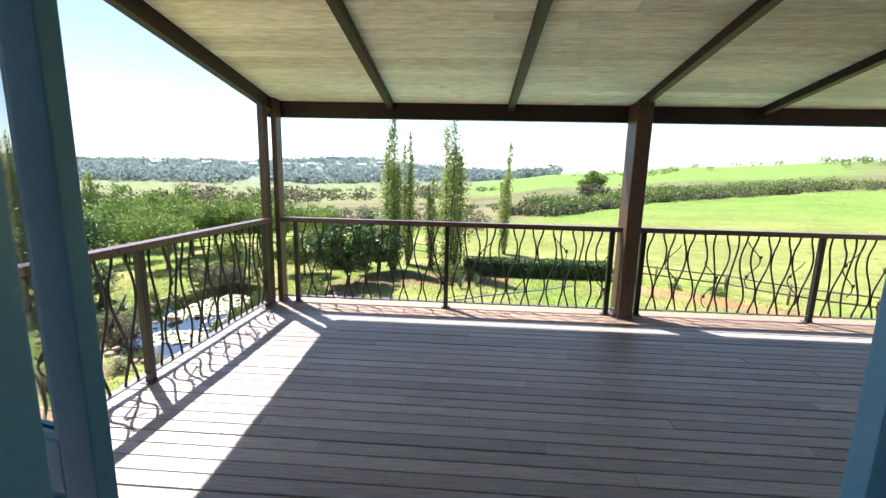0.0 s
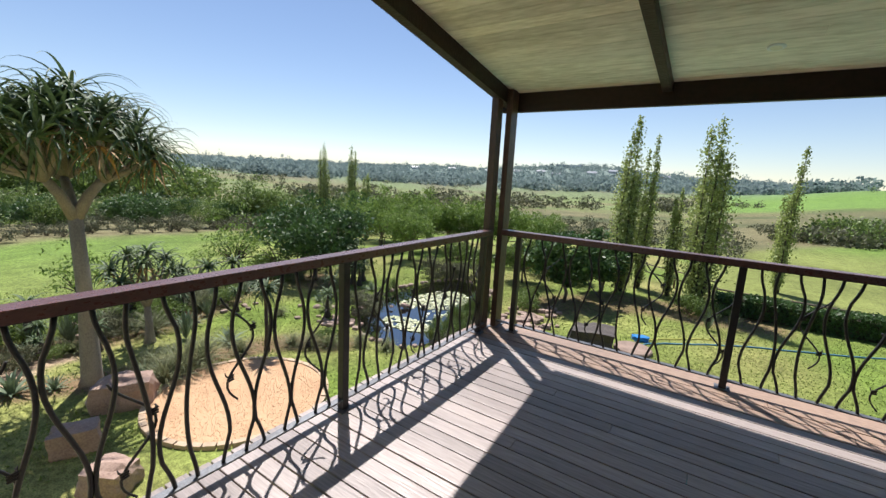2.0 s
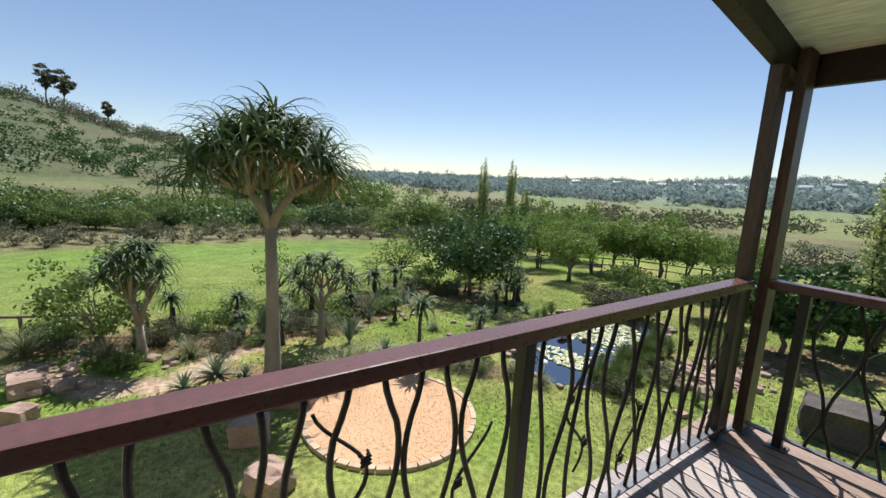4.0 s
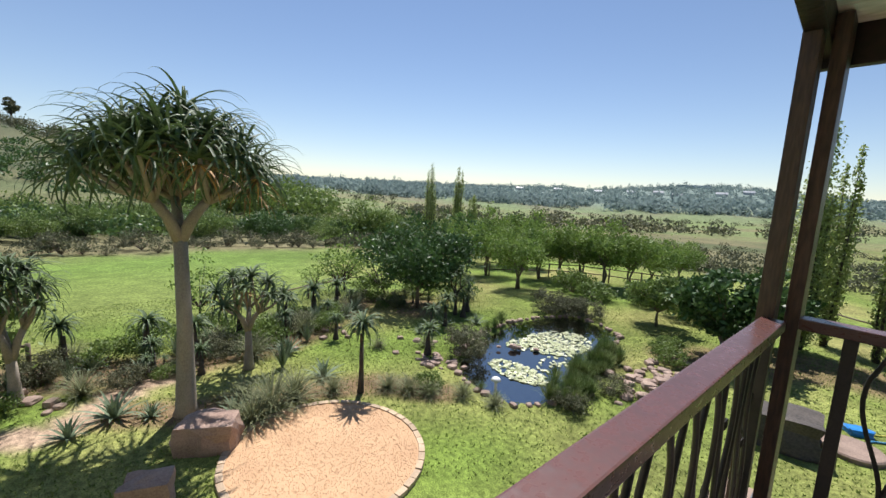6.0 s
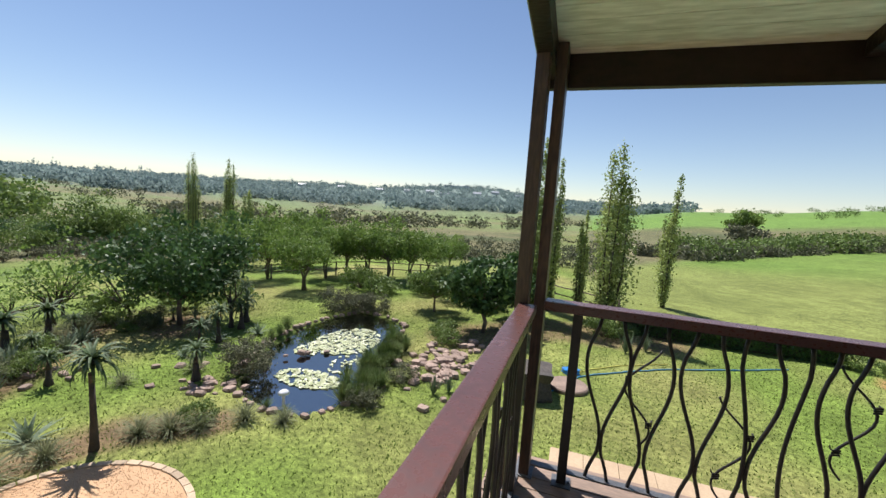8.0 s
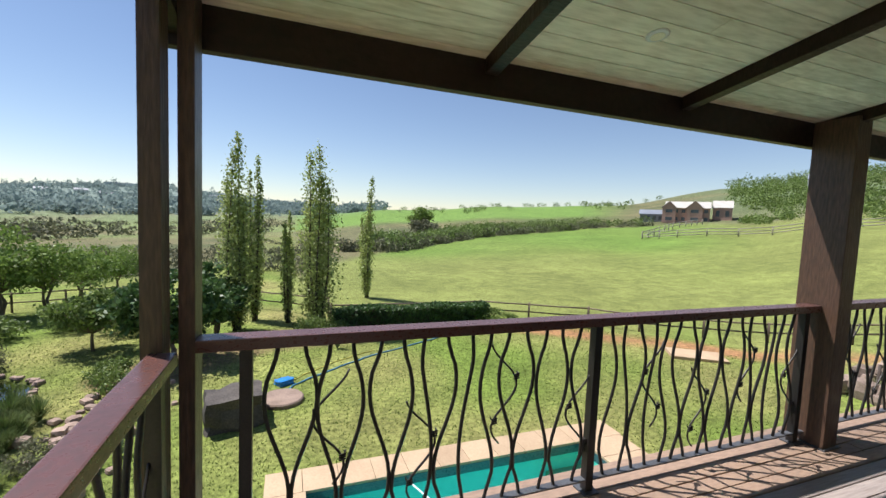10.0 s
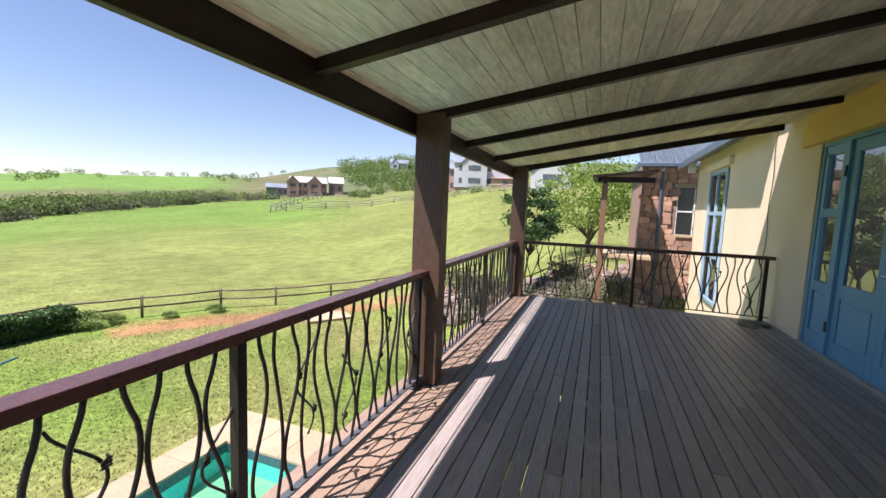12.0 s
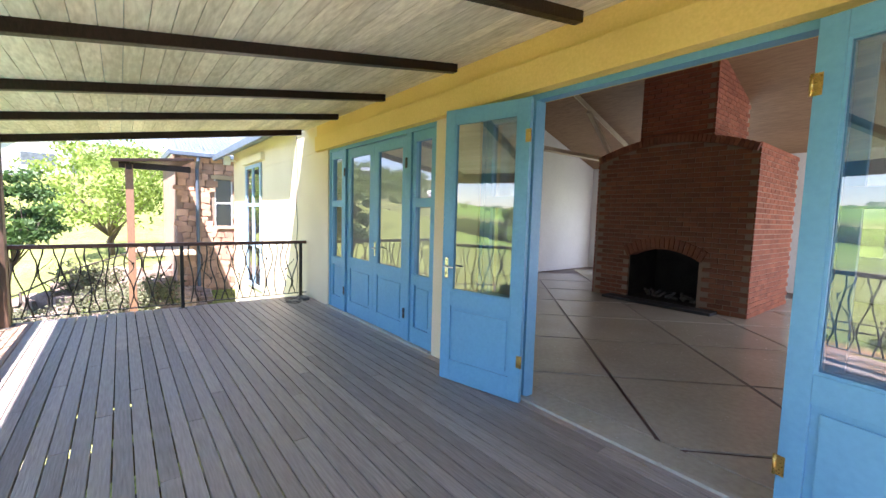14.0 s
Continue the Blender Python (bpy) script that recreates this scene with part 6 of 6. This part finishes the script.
part("handrail", blk(0.1, 3.2, -0.04, 0.02, 2.5, 2.55, 0.005), HAND, ver)

# dry stone bank with plants east of the deck
bank = []
for k in range(260):
    y = rk.uniform(0.5, 9.0)
    x = rk.uniform(14.6, 20.0)
    bank.append((x, y, rk.uniform(0.3, 0.65)))
bv, bf = [], []
for x, y, s in bank:
    src = ST[rk.randrange(6)]
    m = pose(x, y, land(x, y) - 0.02, 0, 0, rk.uniform(0, 360)) @ Matrix.Diagonal((s, s * rk.uniform(0.6, 1), s * rk.uniform(0.5, 0.9), 1))
    b = len(bv)
    bv += [tuple(m @ v.co) for v in src.vertices]
    bf += [tuple(i + b for i in p.vertices) for p in src.polygons]
me = bpy.data.meshes.new("bank_stones")
me.from_pydata(bv, [], bf)
me.materials.append(mat("bank_stone", (0.30, 0.23, 0.18), (0.15, 0.11, 0.085), 0.9, 0.4, 0.03, 0.5, island=0.3))
tagged(new("bank_stones", me), "rough brown stones of the retaining bank", "stones", "", "stuff")
tb2 = random.Random(31)
for k in range(44):
    again(gr if k % 2 else sh, tb2.uniform(14.4, 20), tb2.uniform(1.8, 8.6), tb2.uniform(0, 360), tb2.uniform(0.4, 0.75))
fence([(15.6, 8.2), (17.5, 6.2), (19.5, 4.0), (21, 2.0)], 1.8, 0.8, (0.95, 0.5), 0.04, BARK_DARK, "dark handrail on posts up the bank", "bank fences")

# house eave and window past the deck
ev = blk(8.5, 14.6, -1.0, 0.42, 3.12, 3.2, 0.01)
for v in ev.verts:
    v.co.z -= v.co.y * 0.33
tagged(obj("eave", ev, ROOFM), "grey metal eave over the sunlit wall", "eave", kind="structure")
tagged(obj("fascia", blk(8.5, 14.6, 0.36, 0.44, 2.92, 3.08, 0.01), GUTTER), "slate-grey gutter along the eave", "gutter", kind="structure")
PALEBLUE = mat("pale_blue_paint", (0.34, 0.47, 0.57), (0.28, 0.40, 0.50), 0.5, 0.5, 0.03, 0.1)
w1 = thing("window_1", (11.7, 0, 0), "tall pale blue window in the cream wall", "window", "", "structure")
# flat dark slab on the solid wall gives the dim depth behind the pane
part("window_dark_back", blk(-0.72, 0.72, 0.001, 0.012, -0.4, 2.62), SLATE, w1)
for x in (-0.72, -0.04, 0.64):
    part("window_frame", blk(x, x + 0.08, 0.012, 0.05, -0.4, 2.62, 0.005), PALEBLUE, w1)
for z in (-0.4, 0.62, 1.6, 2.54):
    part("window_frame", blk(-0.64, 0.64, 0.012, 0.045, z, z + 0.08, 0.005), PALEBLUE, w1)
pp = pane(w1, -0.63, 0.63, -0.32, 2.54, 0.02)
part("window_lintel", blk(-0.95, 0.95, 0.0, 0.09, 2.66, 2.84, 0.01), CREAM, w1, "projecting cream plaster lintel")
fl = thing("flood_light", (13.7, 0.15, 2.85), "white outdoor flood light under the eave", "light")
part("housing", blk(-0.08, 0.08, 0.0, 0.16, -0.1, 0.14, 0.02), WHITEP, fl)
part("bracket", blk(-0.02, 0.02, -0.16, 0.0, 0.0, 0.04), WHITEP, fl)

# cable on the wall and its coil on the deck
cb = bmesh.new()
pts = [(8.55 + 0.03 * math.sin(k * 0.8), 0.015, 2.9 - 2.85 * k / 24) for k in range(25)] + [(8.3, 0.1, 0.02), (8.0, 0.16, 0.012)]
for k in range(28):
    a = k * 0.5
    pts.append((7.62 + 0.17 * math.cos(a) + 0.01 * k / 4, 0.38 + 0.12 * math.sin(a), 0.008 + 0.0012 * k))
tube(cb, pts, 0.006, 6)
cable = tagged(obj("cable", cb, BLACK, smooth=True), "thin black cable down the wall, coiled on the deck", "cable")
plug = thing("power_strip", (7.75, 0.16, 0.001), "small grey power adaptor on the deck by the wall", "adaptor")
part("case", blk(-0.12, 0.12, -0.05, 0.05, 0, 0.05, 0.012), GALV, plug)

# downlights in the plank ceiling
for x, y in ((1.83, 3.55), (5.2, 3.55), (5.3, 0.9)):
    z = roof_z(y) + 0.075
    e = thing("downlight", (x, y, z), "small round recessed downlight in the plank ceiling", "downlight", "downlights")
    e.matrix_basis = pose(x, y, z, -9.4, 0, 0)
    bm = bmesh.new()
    tube(bm, [(0, 0, 0.006), (0, 0, -0.004), (0, 0, -0.008)], [0.05, 0.05, 0.043], 20)
    part("ring", bm, WHITEP, e, smooth=True)
    bm = bmesh.new()
    tube(bm, [(0, 0, -0.007), (0, 0, -0.0095)], 0.032, 16)
    part("lamp", bm, LENS, e)

# ---- far houses ----
# red brick, its base colour paled to carry distance haze
FARBRICK_HAZED = mat("far_hazed_red_brick", (0.46, 0.29, 0.235), (0.37, 0.23, 0.18), 0.9, 3, 0.3, 0.1)
FARROOF = mat("far_pale_roof", (0.55, 0.52, 0.46), (0.42, 0.40, 0.36), 0.5, 2, 0.4, 0.1, stretch=(3, 0.2, 1))
FARDARK = mat("far_dark_glass", (0.12, 0.14, 0.16), (0.08, 0.09, 0.10), 0.2, 2, 0.3, 0)
FARWHITE = mat("far_white_wall", (0.50, 0.51, 0.52), (0.42, 0.43, 0.44), 0.8, 3, 0.3, 0.1)
FARGREY = mat("far_grey_roof", (0.24, 0.27, 0.30), (0.18, 0.20, 0.23), 0.5, 2, 0.4, 0.1)


def house(az, r, w, d, h, roof, wallm, roofm, label, gables=(), rows=2, wins=4, turn=None, group="far houses"):
    """A house with a pitched roof whose ridge runs across the view; gables come towards the viewer."""
    x, y = at_polar(az, r)
    e = thing("house", (x, y, land(x, y) - 0.3), label, "house", group, "", -az if turn is None else turn)
    part("wall", blk(-w / 2, w / 2, 0, d, 0, h), wallm, e)
    rp = prism([(-0.4, h), (d / 2, h + roof), (d + 0.4, h), (d + 0.4, h - 0.15), (d / 2, h + roof - 0.15), (-0.4, h - 0.15)], -w / 2 - 0.3, w / 2 + 0.3)
    bmesh.ops.transform(rp, matrix=Matrix(((0, 1, 0, 0), (1, 0, 0, 0), (0, 0, 1, 0), (0, 0, 0, 1))), verts=rp.verts)
    bmesh.ops.recalc_face_normals(rp, faces=rp.faces)
    part("roof", rp, roofm, e)
    gp = prism([(0, h - 0.2), (d, h - 0.2), (d / 2, h + roof - 0.1)], -w / 2, w / 2)
    bmesh.ops.transform(gp, matrix=Matrix(((0, 1, 0, 0), (1, 0, 0, 0), (0, 0, 1, 0), (0, 0, 0, 1))), verts=gp.verts)
    bmesh.ops.recalc_face_normals(gp, faces=gp.faces)
    part("gable", gp, wallm, e)
    for gx, gw, gh in gables:
        part("gable", prism([(gx - gw / 2, 0), (gx + gw / 2, 0), (gx + gw / 2, h), (gx, h + gh), (gx - gw / 2, h)], -1.4, 2), wallm, e)
        part("roof", prism([(gx - gw / 2 - 0.3, h), (gx, h + gh + 0.15), (gx + gw / 2 + 0.3, h), (gx + gw / 2 + 0.3, h - 0.2), (gx, h + gh), (gx - gw / 2 - 0.3, h - 0.2)], -1.7, d / 2), roofm, e)
        for k in range(rows):
            part("window", blk(gx - gw * 0.25, gx + gw * 0.25, -1.46, -1.38, h * (k + 0.35) / rows, h * (k + 0.75) / rows), FARDARK, e)
    for k in range(rows):
        for i in range(wins):
            wx = -w / 2 + w * (i + 0.5) / wins
            if all(abs(wx - gx) > gw / 2 for gx, gw, gh in gables):
                part("window", blk(wx - 0.55, wx + 0.55, -0.06, 0.02, h * (k + 0.35) / rows, h * (k + 0.78) / rows), FARDARK, e)
    return e


house(50.9, 168, 13.5, 8, 5.4, 2.4, FARBRICK_HAZED, FARROOF, "two-storey red brick house with pale ribbed roofs", ((-5.6, 4.2, 2.2), (2.2, 4.6, 2.4)), 2, 6)
house(54.4, 172, 5.6, 7, 4.8, 2.6, FARBRICK_HAZED, FARROOF, "red brick garage house with a pale ribbed roof", (), 1, 2)
house(47.1, 176, 8, 8, 3.4, 1.8, FARGREY, FARGREY, "low grey-roofed house beside the brick one", (), 1, 4)
house(62.8, 300, 13, 9, 5, 3, FARWHITE, FARGREY, "white gabled house among trees on the hill", ((-3, 5, 3),), 1, 3)
house(74.0, 112, 15, 8, 6.6, 2.6, FARWHITE, FARGREY, "white two-storey house with a grey roof above the paddock", ((-2, 6.5, 3.2),), 2, 4)
house(70.6, 114, 5, 6, 6.2, 2.0, FARBRICK_HAZED, FARGREY, "red brick wing beside the white house", (), 2, 2)
house(77.2, 108, 7, 4, 2.6, 0.3, FARBRICK_HAZED, FARBRICK_HAZED, "low red brick garden wall and carport", (), 1, 1)
house(83.2, 78, 7.5, 9, 4.0, 2.6, FARWHITE, FARGREY, "white gabled house on the slope", ((0, 6.5, 2.6),), 1, 2)
# the hilltop building's pale blue is haze put into its wall colour
house(-17.4, 1420, 84, 30, 10, 1, mat("haze_blue_building", (0.46, 0.52, 0.57), (0.38, 0.44, 0.49), 0.9, 30, 5, 0), FARGREY, "long flat-roofed building on the wooded hilltop", (), 4, 9)
for k, (az, r) in enumerate(((-24, 1150), (-21, 1100), (-14.5, 1050), (-12, 1180), (-28, 1200), (-33, 1240), (-9, 1120), (-19, 1000), (-6, 1200), (-38, 1250))):
    house(az, r, 22, 12, 6, 4, FARWHITE, FARGREY, "small hazy house on the wooded hill", (), 1, 4, group="hill houses")
